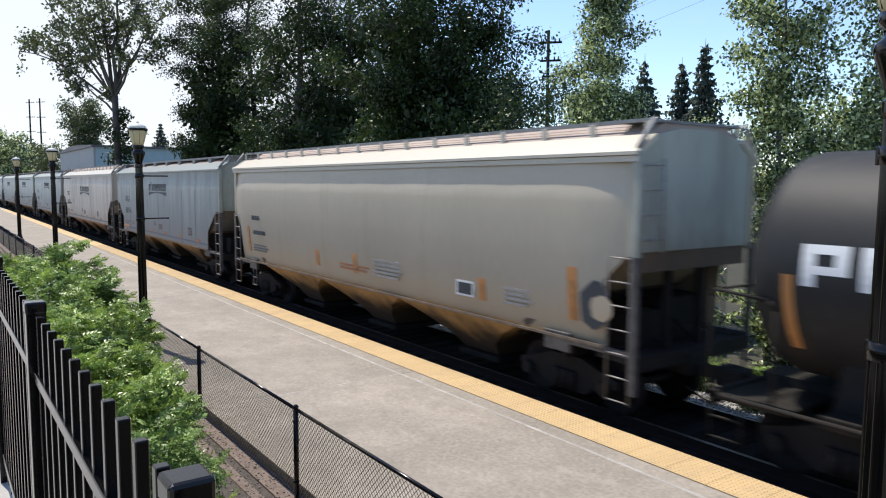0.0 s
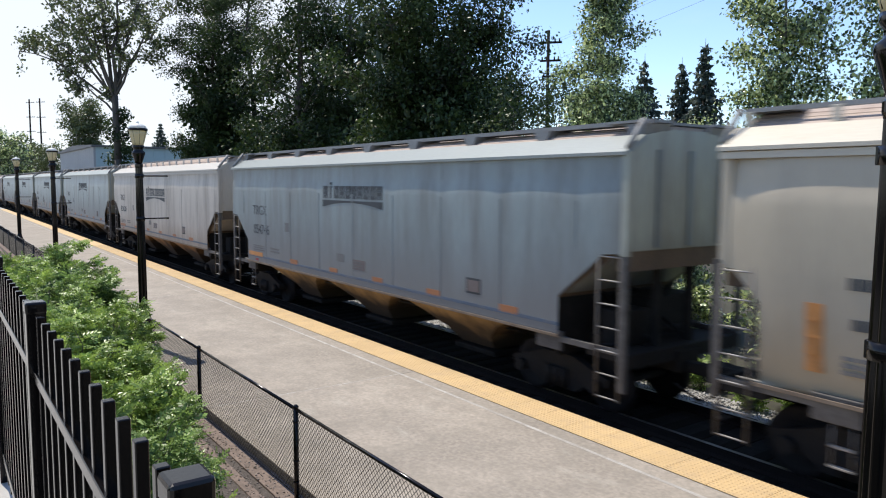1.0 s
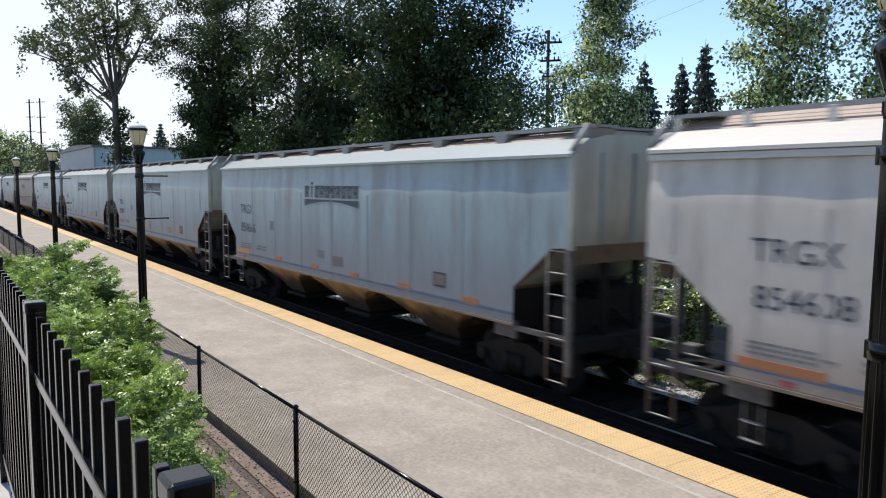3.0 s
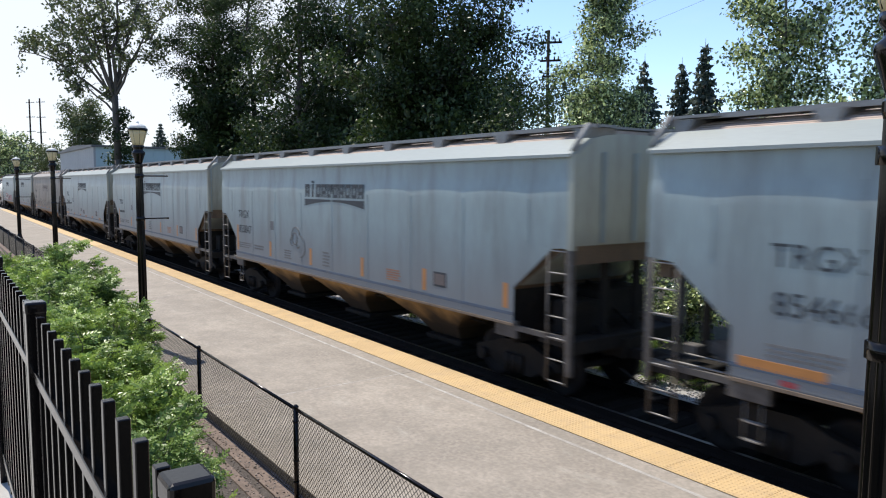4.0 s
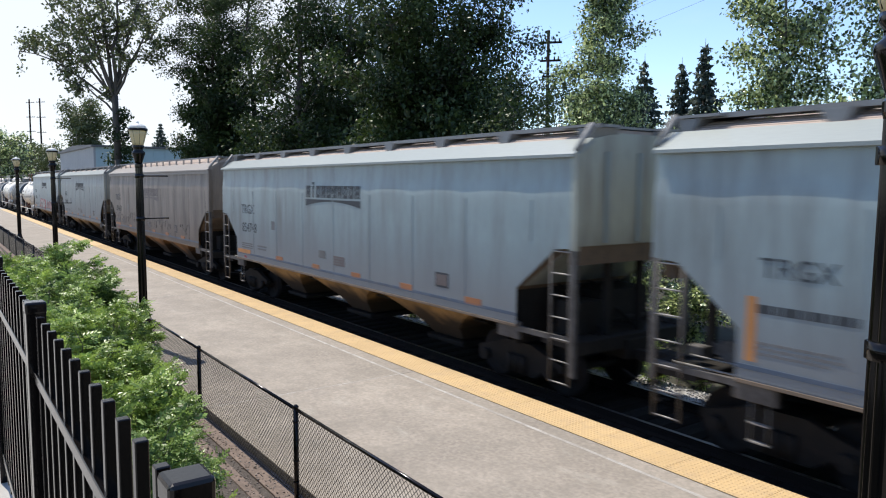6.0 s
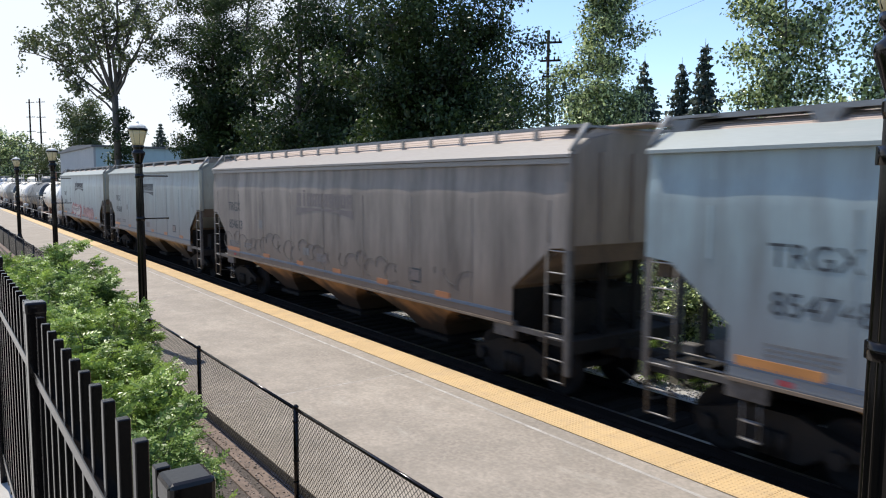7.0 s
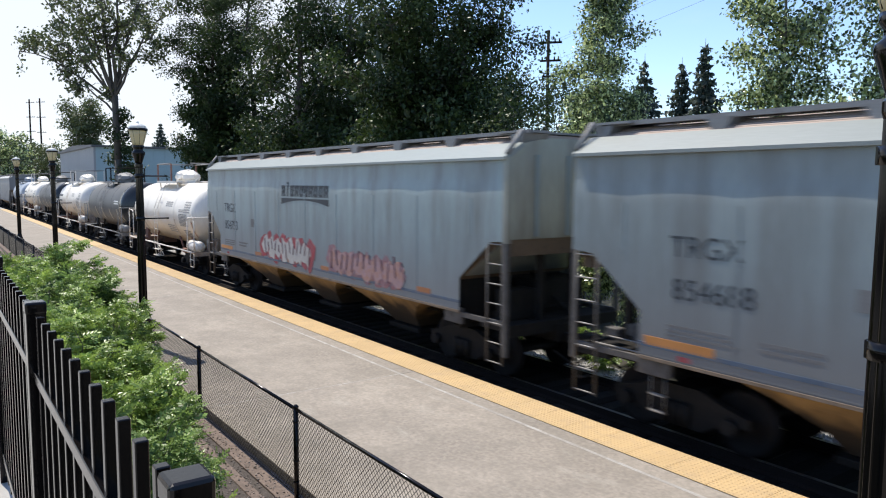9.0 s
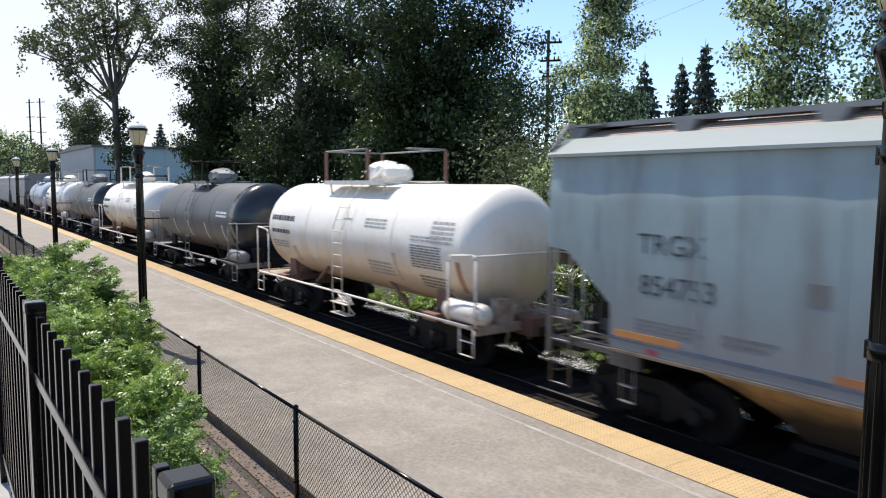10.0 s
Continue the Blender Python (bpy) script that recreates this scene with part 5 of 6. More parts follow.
    part("air_reservoir", stored(("air_reservoir", rail_mat.name), reservoir, rail_mat), None, car, at=pose(B - (1.12 if big else 0.42), -1.24, 1.215))

    def brake(b):
        box(b, (B - 0.55, -0.5, 1.0), (B - 0.2, 0.3, 1.7), 0.03)
        box(b, (B - 0.1, -0.9, 0.99), (B + 0.1, -0.5, 1.5), 0.02)
        for y in (-0.6, 0.0, 0.6):
            tube(b, (B + 0.05, y, 0.6), (B + 0.3, y, 1.4), 0.03, n=6)
    part("brake_gear", stored(("brake_gear", key), brake, DECK_RUST if skin is TANK_WHITE else UNDER), None, car)

    def wrap(name, x0, x1, z0, z1, mat, rows=0, seed=1):
        """Marking that follows the round flank."""
        rnd, bm = random.Random(seed), bmesh.new()
        spans = []
        if rows:
            h = (z1 - z0) / rows
            for k in range(rows):
                x = x0
                while x < x1:
                    w = rnd.uniform(0.08, 0.22)
                    spans.append((x, min(x + w, x1), z0 + k * h + 0.2 * h, z0 + k * h + 0.8 * h))
                    x += w + 0.04
        else:
            spans.append((x0, x1, z0, z1))
        for a, c, lo, hi in spans:
            n = 5
            prev = None
            for k in range(n + 1):
                z = lo + (hi - lo) * k / n
                y = -math.sqrt(max(0.01, (R + 0.004) ** 2 - (z - ZC) ** 2))
                cur = [bm.verts.new((a, y, z)), bm.verts.new((c, y, z))]
                if prev:
                    bm.faces.new((prev[0], prev[1], cur[1], cur[0]))
                prev = cur
        marks = part(name, bm, mat, car)
        if rows:
            tagged(marks, kind="stuff")

    if skin is TANK_WHITE:
        wrap("owner_mark", -B + 0.75, -B + 2.35, 2.62, 2.86, LETTER, 1, 51)
        wrap("car_number", -B + 0.8, -B + 2.1, 2.25, 2.44, LETTER, 1, 52)
        wrap("capacity_data", -B + 0.8, -B + 1.9, 1.85, 2.08, LETTER_FAINT, 3, 53)
        wrap("placard", 3.1, 4.25, 1.94, 2.46, LETTER_SOFT, 9, 59)
        wrap("capacity_data", B - 1.6, B - 0.8, 2.5, 3.0, LETTER_FAINT, 5, 60)
        wrap("notice", 3.1, 4.2, 2.52, 2.66, LETTER_FAINT, 2, 54)
        wrap("placard", 3.3, 4.3, 1.5, 1.8, LETTER_SOFT, 4, 55)
        wrap("notice", 1.0, 2.0, 2.7, 2.95, LETTER_FAINT, 3, 56)
        wrap("notice", 1.1, 2.2, 1.6, 1.95, LETTER_FAINT, 4, 57)
        wrap("reflector", 4.75, 4.88, 1.55, 2.2, ORANGE_DIM)
        wrap("rust_run", -B + 2.1, -B + 2.4, 1.5, 1.95, TANK_DUST)
        wrap("rust_run", 2.3, 2.45, 1.55, 2.2, TANK_DUST)
    else:
        for x in (-2.6, -0.6, 1.6, 3.6):
            wrap("reflector", x, x + 0.14, 1.6, 2.25, CREAM)
        wrap("notice", B - 2.4, B - 1.3, 2.5, 2.75, WHITE_MARK, 2, 58)
    if big:
        wrap("reflector", -B + 0.82, -B + 0.95, 1.75, 2.7, ORANGE)
        for k, x in enumerate((-B + 1.05, -B + 1.72)):
            # large white initials
            for a, c, lo, hi in ((0, 0.16, 2.58, 3.08), (0.16, 0.54, 2.97, 3.08), (0.16, 0.54, 2.73, 2.83), (0.38, 0.54, 2.83, 2.97)) + (((0.36, 0.54, 2.58, 2.73),) if k else ()):
                wrap("initial", x + a, x + c, lo, hi, WHITE_MARK)
    for s in (-1, 1):
        add_truck(car, s * (B - 1.55))
        add_coupler(car, s * (H - 0.70), s)
    return car


tank_car(76.0 + 17.2, 17.2, TANK_JET, UNDER, UNDER, UNDER, "large black tank car with white initials and a yellow reflector", 1.5, 2.72, True)
WT, BT = "white tank car with rust-stained belly and railed top platform", "dull black tank car with small railed top platform"
for k, (skin, rail, top, lab) in enumerate(((TANK_WHITE, PIPE_WHITE, RUST, WT), (TANK_BLACK, WALK_STEEL, UNDER, BT), (TANK_WHITE, PIPE_WHITE, PIPE_WHITE, WT),
                                            (TANK_BLACK, WALK_STEEL, UNDER, BT), (TANK_WHITE, PIPE_WHITE, PIPE_WHITE, WT), (TANK_GREY, WALK_STEEL, WALK_STEEL, "blue-grey tank car with steel side rails"))):
    tank_car(-109.95 - 13.05 * k, 13.05, skin, UNDER if skin is TANK_BLACK else RUST, rail, top, lab)
for k in range(5):
    hopper(-109.95 - 78.3 - 18.5 * (k + 0.5), 16.85, "grey" if k < 2 else "blue", "low", None, "weathered grey covered hopper car far up the line")


# ---- trees and shrubs ----
def limb_tree(name, seed, x, y, z, height, trunk_r, base, spread, leaves, leaf, mat, bark, label, limbs=14, hang=0.2, lean=0.0, clump=0.7, cone=0.5, fork=False, tufty=0.6, core=0):
    """A tapered trunk, limbs that divide twice, and loose clumps of leaves along the outer twigs."""
    rng = np.random.default_rng(seed)
    rnd = random.Random(seed)
    tree = new(name)
    tree.matrix_basis = pose(x, y, z, 0, 0, rnd.uniform(0, 40))
    tagged(tree, label, "tree", "trees beyond the track")
    bm = bmesh.new()
    path = [Vector((0, 0, -0.2))]
    n = 7
    for k in range(1, n + 1):
        path.append(Vector((lean * k / n + rnd.uniform(-1, 1) * 0.012 * height, rnd.uniform(-1, 1) * 0.012 * height, height * 0.93 * k / n)))
    for k in range(n):
        tube(bm, path[k], path[k + 1], trunk_r * (1 - k / n * 0.9), trunk_r * (1 - (k + 1) / n * 0.9), n=8, caps=False)
    spots = []

    def at(h):
        f = max(0.0, min(0.999, h / (height * 0.93))) * n
        return path[int(f)].lerp(path[int(f) + 1], f - int(f))

    for k in range(limbs):
        u = (k + rnd.random()) / limbs
        h = base + (height * 0.92 - base) * u
        reach = spread * (1 - cone * u) * math.sin(math.pi * min(1.0, 0.28 + 0.72 * (1 - u) + 0.12)) ** 0.4 * rnd.uniform(0.75, 1.15)
        a = k * 2.4 + rnd.uniform(-0.4, 0.4)
        rise = rnd.uniform(0.35, 0.9) if not fork else rnd.uniform(0.6, 1.2)
        p0 = at(h)
        p = p0
        d = Vector((math.cos(a), math.sin(a), rise)).normalized()
        r = trunk_r * (1 - 0.8 * u) * 0.42
        for q in range(4):
            p1 = p + (d + Vector((rnd.uniform(-0.2, 0.2), rnd.uniform(-0.2, 0.2), rnd.uniform(-0.12, 0.1)))).normalized() * reach / 4
            tube(bm, p, p1, r * (1 - q / 4.6), r * (1 - (q + 1) / 4.6), n=5, caps=False)
            if q:
                spots.append((p1, clump))
                for w in range(3):
                    e = Vector((rnd.gauss(0, 1), rnd.gauss(0, 1), rnd.gauss(0.15, 0.7))).normalized()
                    p2 = p1 + e * reach * rnd.uniform(0.18, 0.42)
                    tube(bm, p1, p2, r * 0.25, r * 0.06, n=4, caps=False)
                    spots.append((p2, clump))
                    spots.append((p1.lerp(p2, 0.55), clump * 0.8))
            p = p1
    for k in range(6):
        spots.append((at(height * (0.8 + 0.025 * k)), clump * 0.8))
    part("trunk", bm, bark, tree)
    pts = np.array([tuple(s[0]) for s in spots])
    rad = np.array([s[1] for s in spots])
    wt = rng.random(len(pts)) ** tufty + 0.02
    pick = rng.choice(len(pts), leaves, p=wt / wt.sum())
    off = rng.normal(size=(leaves, 3))
    off *= (rng.random(leaves) ** 0.4 / np.linalg.norm(off, axis=1))[:, None]
    off[:, 2] *= 0.75
    centres = pts[pick] + off * rad[pick][:, None] * 1.25
    face = off / np.linalg.norm(off, axis=1)[:, None] * 0.9 + np.array((0.0, 0.0, 0.45)) if tufty > 1 else None
    part("crown", leaf_cloud("crown", centres, leaf, mat, rng, hang, 0.0, face), None, tree)
    if core:
        # broad shaded leaves deep inside the crown
        mid = np.stack((pts[:, 0] * 0.55, pts[:, 1] * 0.55, pts[:, 2] * 0.93), 1)
        mid = mid[pts[:, 2] < 0.72 * height]
        inner = mid[rng.integers(0, len(mid), core)] + rng.normal(size=(core, 3)) * clump * 0.5
        part("inner_crown", leaf_cloud("inner_crown", inner, leaf * 2.6, mat, rng, hang), None, tree)
    return tree


def conifer(seed, x, y, z, height, radius, label="dark pointed conifer far behind the track"):
    rng = np.random.default_rng(seed)
    tree = new("conifer")
    tree.matrix_basis = pose(x, y, z)
    tagged(tree, label, "tree", "trees beyond the track")
    bm = bmesh.new()
    tube(bm, (0, 0, -0.2), (0, 0, height), height * 0.018, 0.01, n=7)
    cs = []
    tiers = 22
    for k in range(tiers):
        h = height * (0.12 + 0.87 * k / tiers)
        r = radius * (1 - k / tiers) * rng.uniform(0.8, 1.15)
        for q in range(7):
            a = q * math.tau / 7 + rng.uniform(-0.4, 0.4)
            rr = r * rng.uniform(0.7, 1.15)
            e = Vector((math.cos(a) * rr, math.sin(a) * rr, h - 0.30 * rr))
            tube(bm, (0, 0, h), e, 0.03, 0.008, n=4, caps=False)
            m = max(3, int(120 * rr / radius))
            f = rng.uniform(0.2, 1.05, m)[:, None]
            cs.append(np.array((0, 0, h)) * (1 - f) + np.array(tuple(e)) * f + rng.normal(size=(m, 3)) * np.array((0.11, 0.11, 0.05)) * (0.4 + rr))
    part("trunk", bm, BARK, tree)
    part("crown", leaf_cloud("crown", np.concatenate(cs), height * 0.028, LEAF_FIR, rng, 0.8), None, tree)


def cottonwood(x, y, z):
    """An airy tree whose trunk divides high up; its limbs reach far to both sides."""
    rng, rnd = np.random.default_rng(3), random.Random(3)
    tree = new("cottonwood_tree")
    tree.matrix_basis = pose(x, y, z, 0, 0, 54.4)
    tagged(tree, "tall airy cottonwood with forked grey trunk", "tree", "trees beyond the track")
    bm = bmesh.new()
    tube(bm, (0, 0, -0.3), (0.1, 0, 6), 0.38, 0.30, n=10)
    tube(bm, (0.1, 0, 5.9), (0, 0, 11.4), 0.30, 0.26, n=10)
    spots = []

    def branch(a, b, r, depth, bow):
        prev, n = Vector(a), 6
        a, b = Vector(a), Vector(b)
        for q in range(1, n + 1):
            f = q / n
            p = a.lerp(b, f) + Vector((0, 0, bow * math.sin(math.pi * f))) + Vector((rnd.gauss(0, 0.1), rnd.gauss(0, 0.15), rnd.gauss(0, 0.1)))
            tube(bm, prev, p, r * (1 - 0.8 * (q - 1) / n), r * (1 - 0.8 * f), n=6 if depth == 0 else 4, caps=False)
            if f > 0.42:
                spots.append((p, 0.5 + 0.5 * f))
            if depth < 2 and f > 0.3:
                for w in range(2):
                    e = (b - a).normalized() * 0.5 + Vector((rnd.gauss(0, 0.7), rnd.gauss(0, 0.9), rnd.gauss(0.15, 0.5)))
                    branch(p, p + e.normalized() * (b - a).length * rnd.uniform(0.18, 0.36), r * 0.35, depth + 1 + (depth == 0 and w), 0.1)
            prev = p

    for side, across, top, r in ((-1.2, 0.4, 21, 0.2), (0.9, -0.5, 22, 0.2), (2.0, 1.2, 20, 0.15), (-3.0, -1.0, 19, 0.14), (-5.6, 1.0, 16.3, 0.14), (-8.0, 0.2, 15.3, 0.13), (-4.4, -0.6, 12.7, 0.10),
                                 (4.2, -1.0, 16.8, 0.12), (5.4, 0.6, 19.5, 0.12), (-6.5, 0.8, 20.3, 0.12), (1.0, 2.5, 19, 0.12), (-1.5, -2.5, 18.5, 0.12)):
        start = (0.0, 0.0, 11.2 + rnd.uniform(-0.6, 0.6)) if abs(side) < 3 or top > 17 else (0.0, 0.0, 9.6 + (top - 12) * 0.35)
        branch(start, (side, across, top), r, 0, 0.6)
    part("trunk", bm, BARK, tree)
    pts, rad = np.array([tuple(q[0]) for q in spots]), np.array([q[1] for q in spots])
    n = 8200
    wt = rng.random(len(pts)) ** 2.5 + 0.01
    pick = rng.choice(len(pts), n, p=wt / wt.sum())
    off = rng.normal(size=(n, 3)) * rad[pick][:, None] * 0.34
    part("crown", leaf_cloud("crown", pts[pick] + off, 0.33, LEAF_OLIVE, rng, 0.2), None, tree)


cottonwood(-66.5, 13.2, -0.3)
limb_tree("poplar_tree", 41, -4.85 * 13.8, 13.8, -0.3, 10.5, 0.12, 1.0, 1.9, 3400, 0.3, LEAF_DARK, BARK, "slim dark green tree beside the cottonwood trunk", 14, 0.2, 0.0, 0.7, 0.5)
# dense dark maples behind the track
for k, (px, yy, hh, sp, lv, inside) in enumerate(((-3.06, 20, 20.5, 5.2, 44000, 6200), (-2.64, 23, 25, 6.4, 25000, 1500), (-2.2, 20.5, 23, 6.0, 23000, 1300), (-1.85, 24, 22, 6.4, 30000, 1800),
                                                  (-1.55, 20.5, 18.5, 6.0, 36000, 3600), (-1.32, 22.5, 13.6, 4.5, 30000, 3400), (-2.25, 30, 13, 8, 22000, 3000), (-1.7, 29, 15, 8, 24000, 3000), (-1.23, 25, 9.6, 3.0, 16000, 2200))):
    limb_tree("maple_tree", 20 + k, px * yy, yy, -0.3, hh, 0.38, 1.2, sp, lv, 0.2, LEAF_DARK, BARK, "dense dark green maple with shaded crown", 30, 0.15, 0.0, 0.85, 0.35,
              tufty=2.8, core=inside)
# undergrowth that closes the foot of the wood
for k in range(2, 11):
    limb_tree("maple_sapling", 110 + k, -80 + k * 5.2, 20.6 + (k % 3) * 0.9, -0.35, 6.6 + (k % 4) * 0.7, 0.12, 0.3, 3.4, 6500, 0.3, LEAF_DARK, BARK, "dark green sapling at the edge of the wood", 18, 0.2, 0.0, 0.95, 0.25)
# young pale poplars by the line
for k, (px, yy, hh, sp, lv, cn) in enumerate(((-0.905, 17.0, 11.4, 2.7, 15000, 0.86), (-0.568, 16.0, 11.0, 1.6, 13500, 0.4), (-0.42, 16.5, 9.8, 1.3, 6000, 0.66), (-0.70, 19.5, 6.2, 1.9, 3500, 0.66),
                                              (-1.03, 16.5, 4.9, 1.7, 4500, 0.66), (-0.90, 16.8, 6.9, 2.6, 11000, 0.6), (-0.33, 16.0, 9.0, 2.1, 4500, 0.66), (-0.48, 19.0, 6.2, 2.5, 9000, 0.5))):
    limb_tree("poplar_tree", 50 + k, px * yy, yy, -0.4, hh, 0.10, 0.9, sp, int(lv * 1.9), 0.115, LEAF_POPLAR, BARK_PALE, "young pale green poplar with fluttering leaves", 40, 0.45, 0.0, 0.40, cn,
              tufty=1.0)
for k, (tx, ty, th, tm) in enumerate(((-20.5, 18.6, 5.4, LEAF_OLIVE), (-23.5, 20.5, 8.0, LEAF_DARK), (-29, 27, 10, LEAF_DARK), (-25, 27, 8.5, LEAF_DARK))):
    limb_tree("maple_sapling", 130 + k, tx, ty, -0.35, th, 0.12, 0.3, 2.8, 6500, 0.17, tm, BARK, "leafy green sapling at the edge of the wood", 18, 0.2, 0.0, 0.85, 0.25)
conifer(70, -0.735 * 45, 45, 0, 13.1, 2.9)
conifer(71, -0.693 * 44, 44, 0, 13.9, 3.2)
conifer(72, -0.81 * 36, 36, 0, 11.8, 2.8)
conifer(73, -3.95 * 52, 52, 1, 19.5, 6.0)
# broad trees far up the line
limb_tree("maple_tree", 80, -6.2 * 38, 38, 0, 25.5, 0.6, 8, 7.2, 9000, 0.8, LEAF_OLIVE, BARK, "round grey-green tree far behind the sheds", 22, 0.2, 0.0, 2.0, 0.2)
limb_tree("maple_tree", 81, -12.5 * 16, 16, 0, 14, 0.4, 1, 6.0, 5000, 0.7, LEAF_POPLAR, BARK, "leafy green tree far up the line", 18, 0.2, 0.0, 1.6, 0.2)
for k, (px, yy, hh) in enumerate(((-10.4, 22, 12), (-8.9, 24, 12.5), (-7.9, 26, 11), (-15, 18, 13))):
    limb_tree("maple_tree", 90 + k, px * yy, yy, 0, hh, 0.25, 0.8, 5.0, 3600, 0.6, LEAF_OLIVE, BARK, "low green tree far up the line", 16, 0.2, 0.0, 1.5, 0.2)


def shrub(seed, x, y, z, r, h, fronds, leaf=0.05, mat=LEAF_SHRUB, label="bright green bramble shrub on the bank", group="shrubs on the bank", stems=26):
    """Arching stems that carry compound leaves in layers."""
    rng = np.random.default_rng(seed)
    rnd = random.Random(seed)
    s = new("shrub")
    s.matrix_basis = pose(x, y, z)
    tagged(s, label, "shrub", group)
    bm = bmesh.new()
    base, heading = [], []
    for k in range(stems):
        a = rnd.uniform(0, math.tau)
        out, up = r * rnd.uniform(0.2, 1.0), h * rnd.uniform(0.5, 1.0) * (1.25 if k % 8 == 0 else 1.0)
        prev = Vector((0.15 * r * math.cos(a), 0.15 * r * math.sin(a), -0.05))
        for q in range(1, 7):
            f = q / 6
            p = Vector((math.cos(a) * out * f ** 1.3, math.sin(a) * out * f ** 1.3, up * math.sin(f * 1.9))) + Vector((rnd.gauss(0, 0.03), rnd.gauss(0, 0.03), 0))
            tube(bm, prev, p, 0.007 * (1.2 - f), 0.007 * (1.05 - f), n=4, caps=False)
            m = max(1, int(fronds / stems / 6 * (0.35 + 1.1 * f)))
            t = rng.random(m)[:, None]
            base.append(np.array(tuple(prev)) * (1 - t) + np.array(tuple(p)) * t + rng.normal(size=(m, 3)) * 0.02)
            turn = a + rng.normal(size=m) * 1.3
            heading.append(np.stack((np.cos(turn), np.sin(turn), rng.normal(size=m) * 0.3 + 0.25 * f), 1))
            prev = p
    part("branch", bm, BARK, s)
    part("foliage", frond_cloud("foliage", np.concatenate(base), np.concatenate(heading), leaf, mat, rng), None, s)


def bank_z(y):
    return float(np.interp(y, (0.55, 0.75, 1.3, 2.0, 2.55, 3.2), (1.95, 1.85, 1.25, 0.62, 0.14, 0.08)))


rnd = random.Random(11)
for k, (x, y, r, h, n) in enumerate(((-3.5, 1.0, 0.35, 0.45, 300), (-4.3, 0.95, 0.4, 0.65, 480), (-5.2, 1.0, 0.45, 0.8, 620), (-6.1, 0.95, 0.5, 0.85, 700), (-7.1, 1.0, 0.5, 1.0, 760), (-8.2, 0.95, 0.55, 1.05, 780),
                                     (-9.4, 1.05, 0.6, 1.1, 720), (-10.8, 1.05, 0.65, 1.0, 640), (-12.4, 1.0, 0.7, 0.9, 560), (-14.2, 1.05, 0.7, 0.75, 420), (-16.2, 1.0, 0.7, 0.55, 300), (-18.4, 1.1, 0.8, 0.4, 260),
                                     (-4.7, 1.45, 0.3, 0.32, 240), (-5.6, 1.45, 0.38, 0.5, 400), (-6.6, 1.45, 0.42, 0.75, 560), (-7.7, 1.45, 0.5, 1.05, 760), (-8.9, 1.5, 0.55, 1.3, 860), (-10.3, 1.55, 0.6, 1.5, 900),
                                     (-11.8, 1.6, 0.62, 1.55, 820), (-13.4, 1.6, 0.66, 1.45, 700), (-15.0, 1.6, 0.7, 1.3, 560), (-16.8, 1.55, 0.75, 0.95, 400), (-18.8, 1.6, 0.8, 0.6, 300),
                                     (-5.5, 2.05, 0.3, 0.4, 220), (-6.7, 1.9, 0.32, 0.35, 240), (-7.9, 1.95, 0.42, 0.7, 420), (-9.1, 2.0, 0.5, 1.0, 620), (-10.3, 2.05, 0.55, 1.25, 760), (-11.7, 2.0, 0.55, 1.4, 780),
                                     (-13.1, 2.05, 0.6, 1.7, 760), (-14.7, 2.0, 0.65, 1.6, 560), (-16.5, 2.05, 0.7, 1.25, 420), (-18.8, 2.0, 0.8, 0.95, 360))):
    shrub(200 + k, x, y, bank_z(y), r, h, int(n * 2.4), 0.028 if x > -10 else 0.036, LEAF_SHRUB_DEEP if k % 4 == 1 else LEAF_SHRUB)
def ground_cover():
    rng = np.random.default_rng(77)
    n = 9000
    x, y = -20 * rng.random(n) ** 1.2 - 1.5, 0.62 + 1.95 * rng.random(n) ** 1.2
    keep = np.sin(x * 2.1 + 1.3 * np.sin(y * 3)) + np.sin(y * 4.3 + x) > -0.9
    x, y = x[keep], y[keep]
    z = np.interp(y, (0.55, 0.75, 1.3, 2.0, 2.55, 3.2), (1.95, 1.85, 1.25, 0.62, 0.14, 0.08)) + rng.random(len(x)) * 0.07
    tagged(new("ground_cover", leaf_cloud("ground_cover", np.stack((x, y, z), 1), 0.05, LEAF_COVER, rng, -0.5)), "low dark green weeds over the bank", "weeds", kind="stuff")


ground_cover()
for k in range(44):
    x = -21 + k * 0.5 + rnd.uniform(-0.4, 0.4)
    shrub(300 + k, x, 12.1 + 1.3 * (k % 3) / 2 + rnd.uniform(-0.15, 0.2), -0.42, rnd.uniform(0.35, 0.6), rnd.uniform(0.35, 0.75), 230, 0.05, LEAF_SHRUB, "low sunlit weeds beyond the ballast",
          "weeds beyond the track", 16)
for k in range(12):
    x = -24 + k * 2.2 + rnd.uniform(-0.6, 0.6)
    shrub(340 + k, x, 15.6 + rnd.uniform(-0.4, 0.8), -0.42, 1.2, rnd.uniform(1.6, 2.7), 330, 0.13, LEAF_POPLAR, "sunlit green thicket beyond the track", "thicket beyond the track")


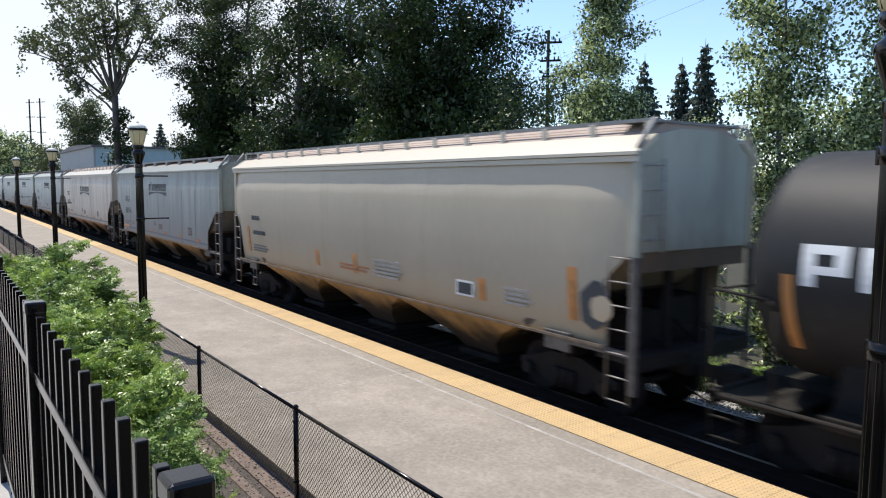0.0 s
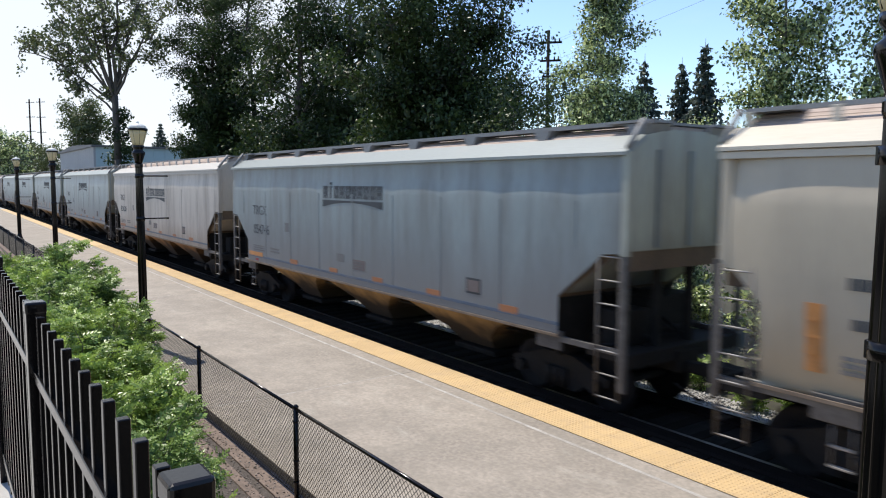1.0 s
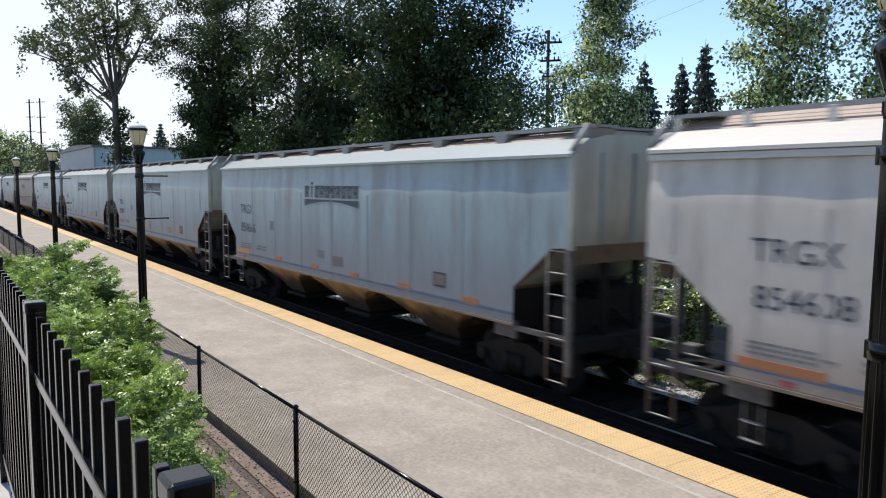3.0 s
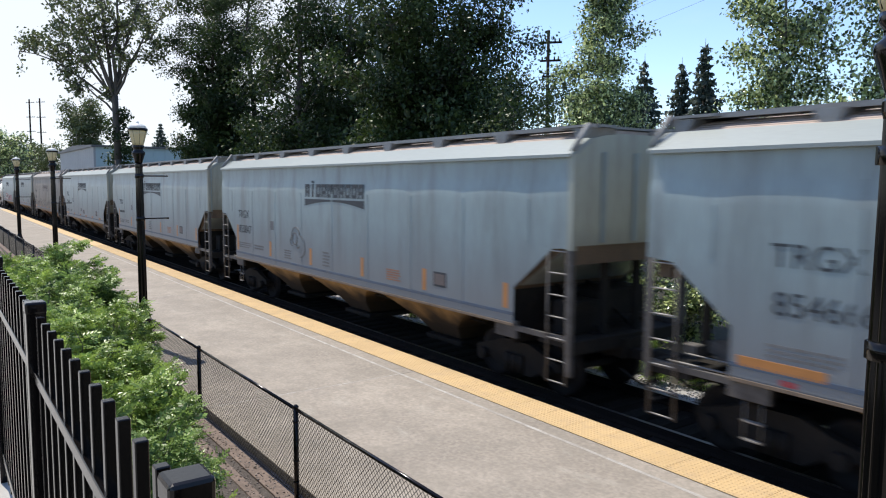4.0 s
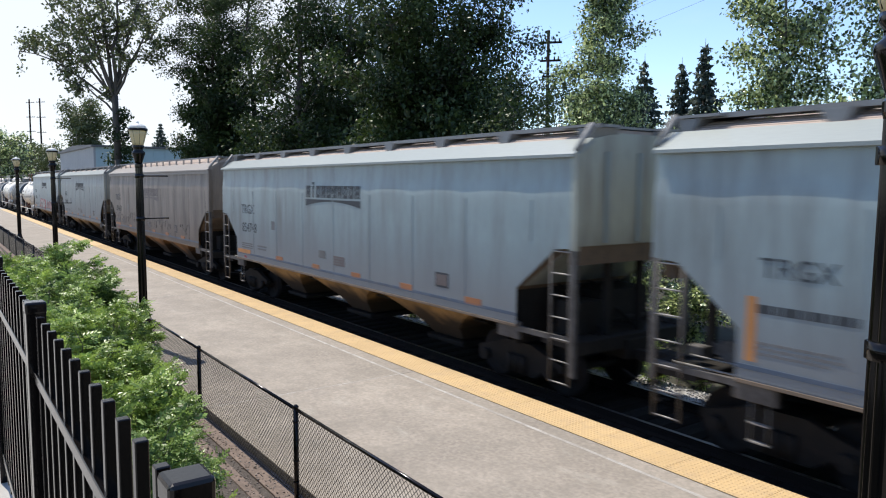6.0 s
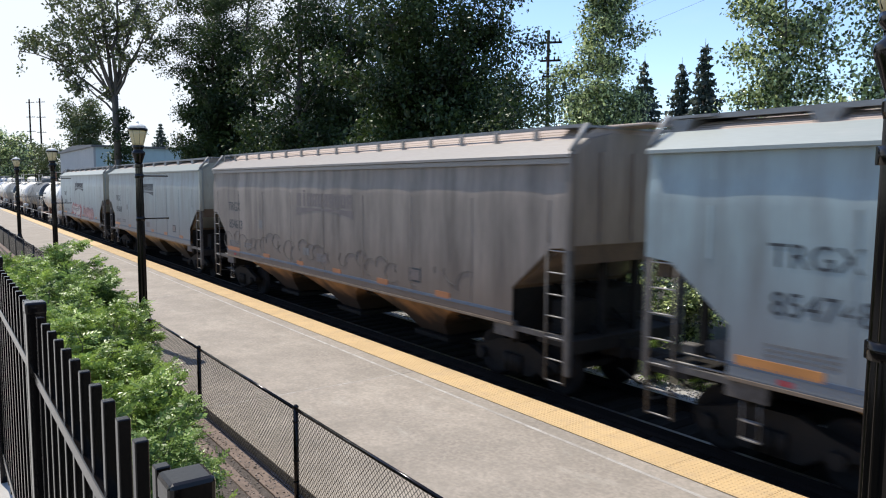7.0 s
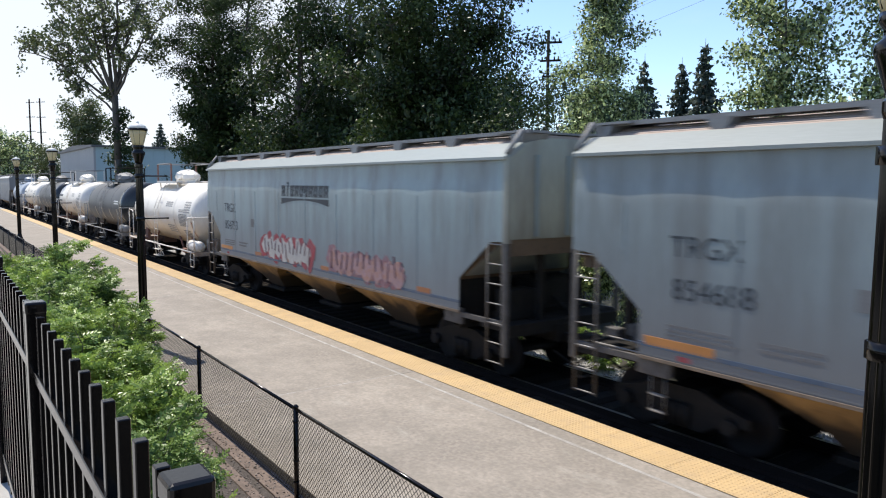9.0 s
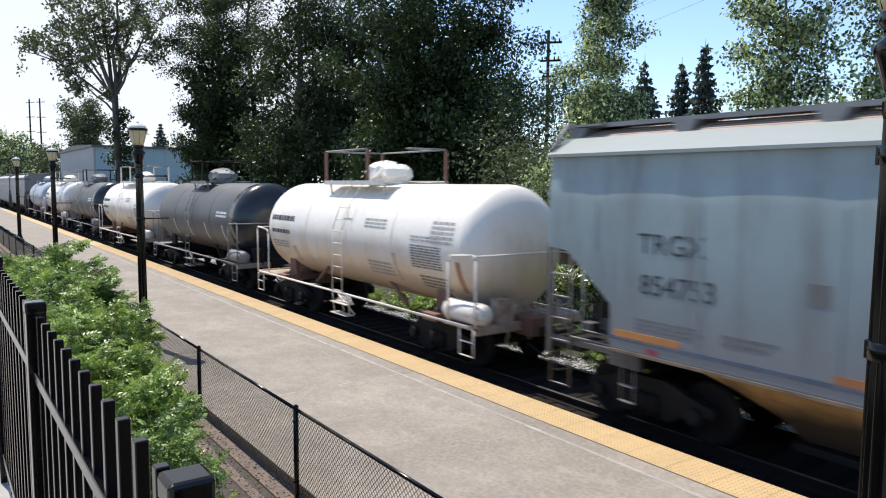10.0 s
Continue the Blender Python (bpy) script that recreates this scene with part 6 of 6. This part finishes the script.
# ---- poles, wires and the sheds up the line ----
def utility_pole(x, y, height, arms, label):
    p = new("utility_pole")
    p.matrix_basis = pose(x, y, 0)
    tagged(p, label, "utility pole", "poles along the line")
    bm = bmesh.new()
    tube(bm, (0, 0, -0.3), (0, 0, height), height * 0.0095, height * 0.007, n=10)
    part("pole", bm, POLE_WOOD, p)
    for z, w in arms:
        bm = bmesh.new()
        box(bm, (-0.08 - 0.57 * w, -0.06, height - z - 0.06), (0.08 + 0.57 * w, 0.06, height - z + 0.06))
        arm = part("crossarm", bm, POLE_WOOD, p, at=pose(0, 0.2, 0, 0, 0, 40))
        for s in (-0.5, -0.25, 0.25, 0.5):
            b2 = bmesh.new()
            tube(b2, (s * w, 0, height - z + 0.05), (s * w, 0, height - z + 0.25), 0.05, n=6)
            part("insulator", b2, UNDER, arm)
    return p


utility_pole(-1.046 * 33, 33, 13.7, ((0.75, 1.15), (1.9, 1.05), (2.9, 0.8)), "dark weathered utility pole with three crossarms")
utility_pole(-9.75 * 24, 24, 27, ((1.0, 2.4), (5.0, 2.4), (9.0, 2.4)), "tall far transmission pole with crossarms")
utility_pole(-8.8 * 25, 25, 26, ((1.0, 2.4), (5.0, 2.4), (9.0, 2.4)), "tall far transmission pole with crossarms")


def wire(a, b, sag, label="thin overhead power line"):
    bm = bmesh.new()
    a, b = Vector(a), Vector(b)
    pts = [a.lerp(b, k / 14) - Vector((0, 0, sag * 4 * (k / 14) * (1 - k / 14))) for k in range(15)]
    bar_path(bm, pts, 0.007, 4)
    tagged(new("power_line", mesh_of("power_line", bm, WALK_STEEL)), label, "power line", "overhead power lines")


for dz, dx in ((0.6, -0.6), (0.6, 0.6), (1.7, 0.5)):
    wire((-34.5 + dx, 33.2, 13.5 - dz), (10 + dx, 30, 20.5 - dz), 0.6)
    wire((-34.5 + dx, 33.2, 13.5 - dz), (-60 + dx, 60, 17 - dz), 0.6)


def shed():
    s = new("warehouse")
    s.matrix_basis = pose(0, 0, 0)
    tagged(s, "low grey and teal metal-sided warehouse", "building")
    for nm, mat, lo, hi in (("wall", SHED_GREY, (-150, 20, -0.5), (-117, 20.3, 9.0)), ("wall", SHED_TEAL, (-117.3, 20.3, -0.5), (-117, 38, 9.0)),
                            ("wall", SHED_GREY, (-150, 38, -0.5), (-117, 38.3, 9.0)), ("wall", SHED_GREY, (-150, 20.3, -0.5), (-149.7, 38, 9.0))):
        bm = bmesh.new()
        box(bm, lo, hi)
        w = part(nm, bm, mat, s)
        if lo[0] == -150 and lo[1] == 20:
            for k in range(20):
                part("siding_rib", stored("siding_rib", lambda b: box(b, (0, -0.012, -0.4), (0.2, 0, 8.9)), SHED_GREY), None, w, at=pose(-149.8 + k * 1.64, 20, 0))
        if mat is SHED_TEAL:
            for k in range(11):
                part("siding_rib", stored("end_rib", lambda b: box(b, (0, 0, -0.4), (0.05, 0.2, 8.9)), SHED_TEAL), None, w, at=pose(-117, 20.5 + k * 1.6, 0))
    bm = bmesh.new()
    extruded(bm, [(-150.4, 9.0), (-116.6, 9.0), (-116.6, 9.3), (-133, 9.8), (-150.4, 9.3)], 19.7, 38.6)
    part("roof", bm, SHED_ROOF, s)


shed()


# ---- all that moves ----
TRAVEL = [(0.0, -82.15), (0.5, -73.01), (1.0, -63.88), (1.5, -54.73), (2.0, -45.6), (2.5, -36.6), (4.0, -9.1), (4.5, 0.0), (5.0, 9.25), (5.5, 18.4),
          (7.0, 46.0), (7.5, 54.6), (8.0, 63.8), (8.5, 72.65), (9.0, 82.3), (9.5, 91.05), (10.0, 100.25)]


def motions():
    turn_per_second = SPEED / WHEEL_R
    for car, place in CARS:
        walk(car, [(t, pose(place + d, YC, 0)) for t, d in TRAVEL])
    steps = [k / 30 for k in range(301)]
    for w, dx in WHEELSETS:
        walk(w, [(t, pose(dx, 0, WHEEL_R) @ Matrix.Rotation((t * turn_per_second) % math.tau, 4, "Y")) for t in steps])


motions()
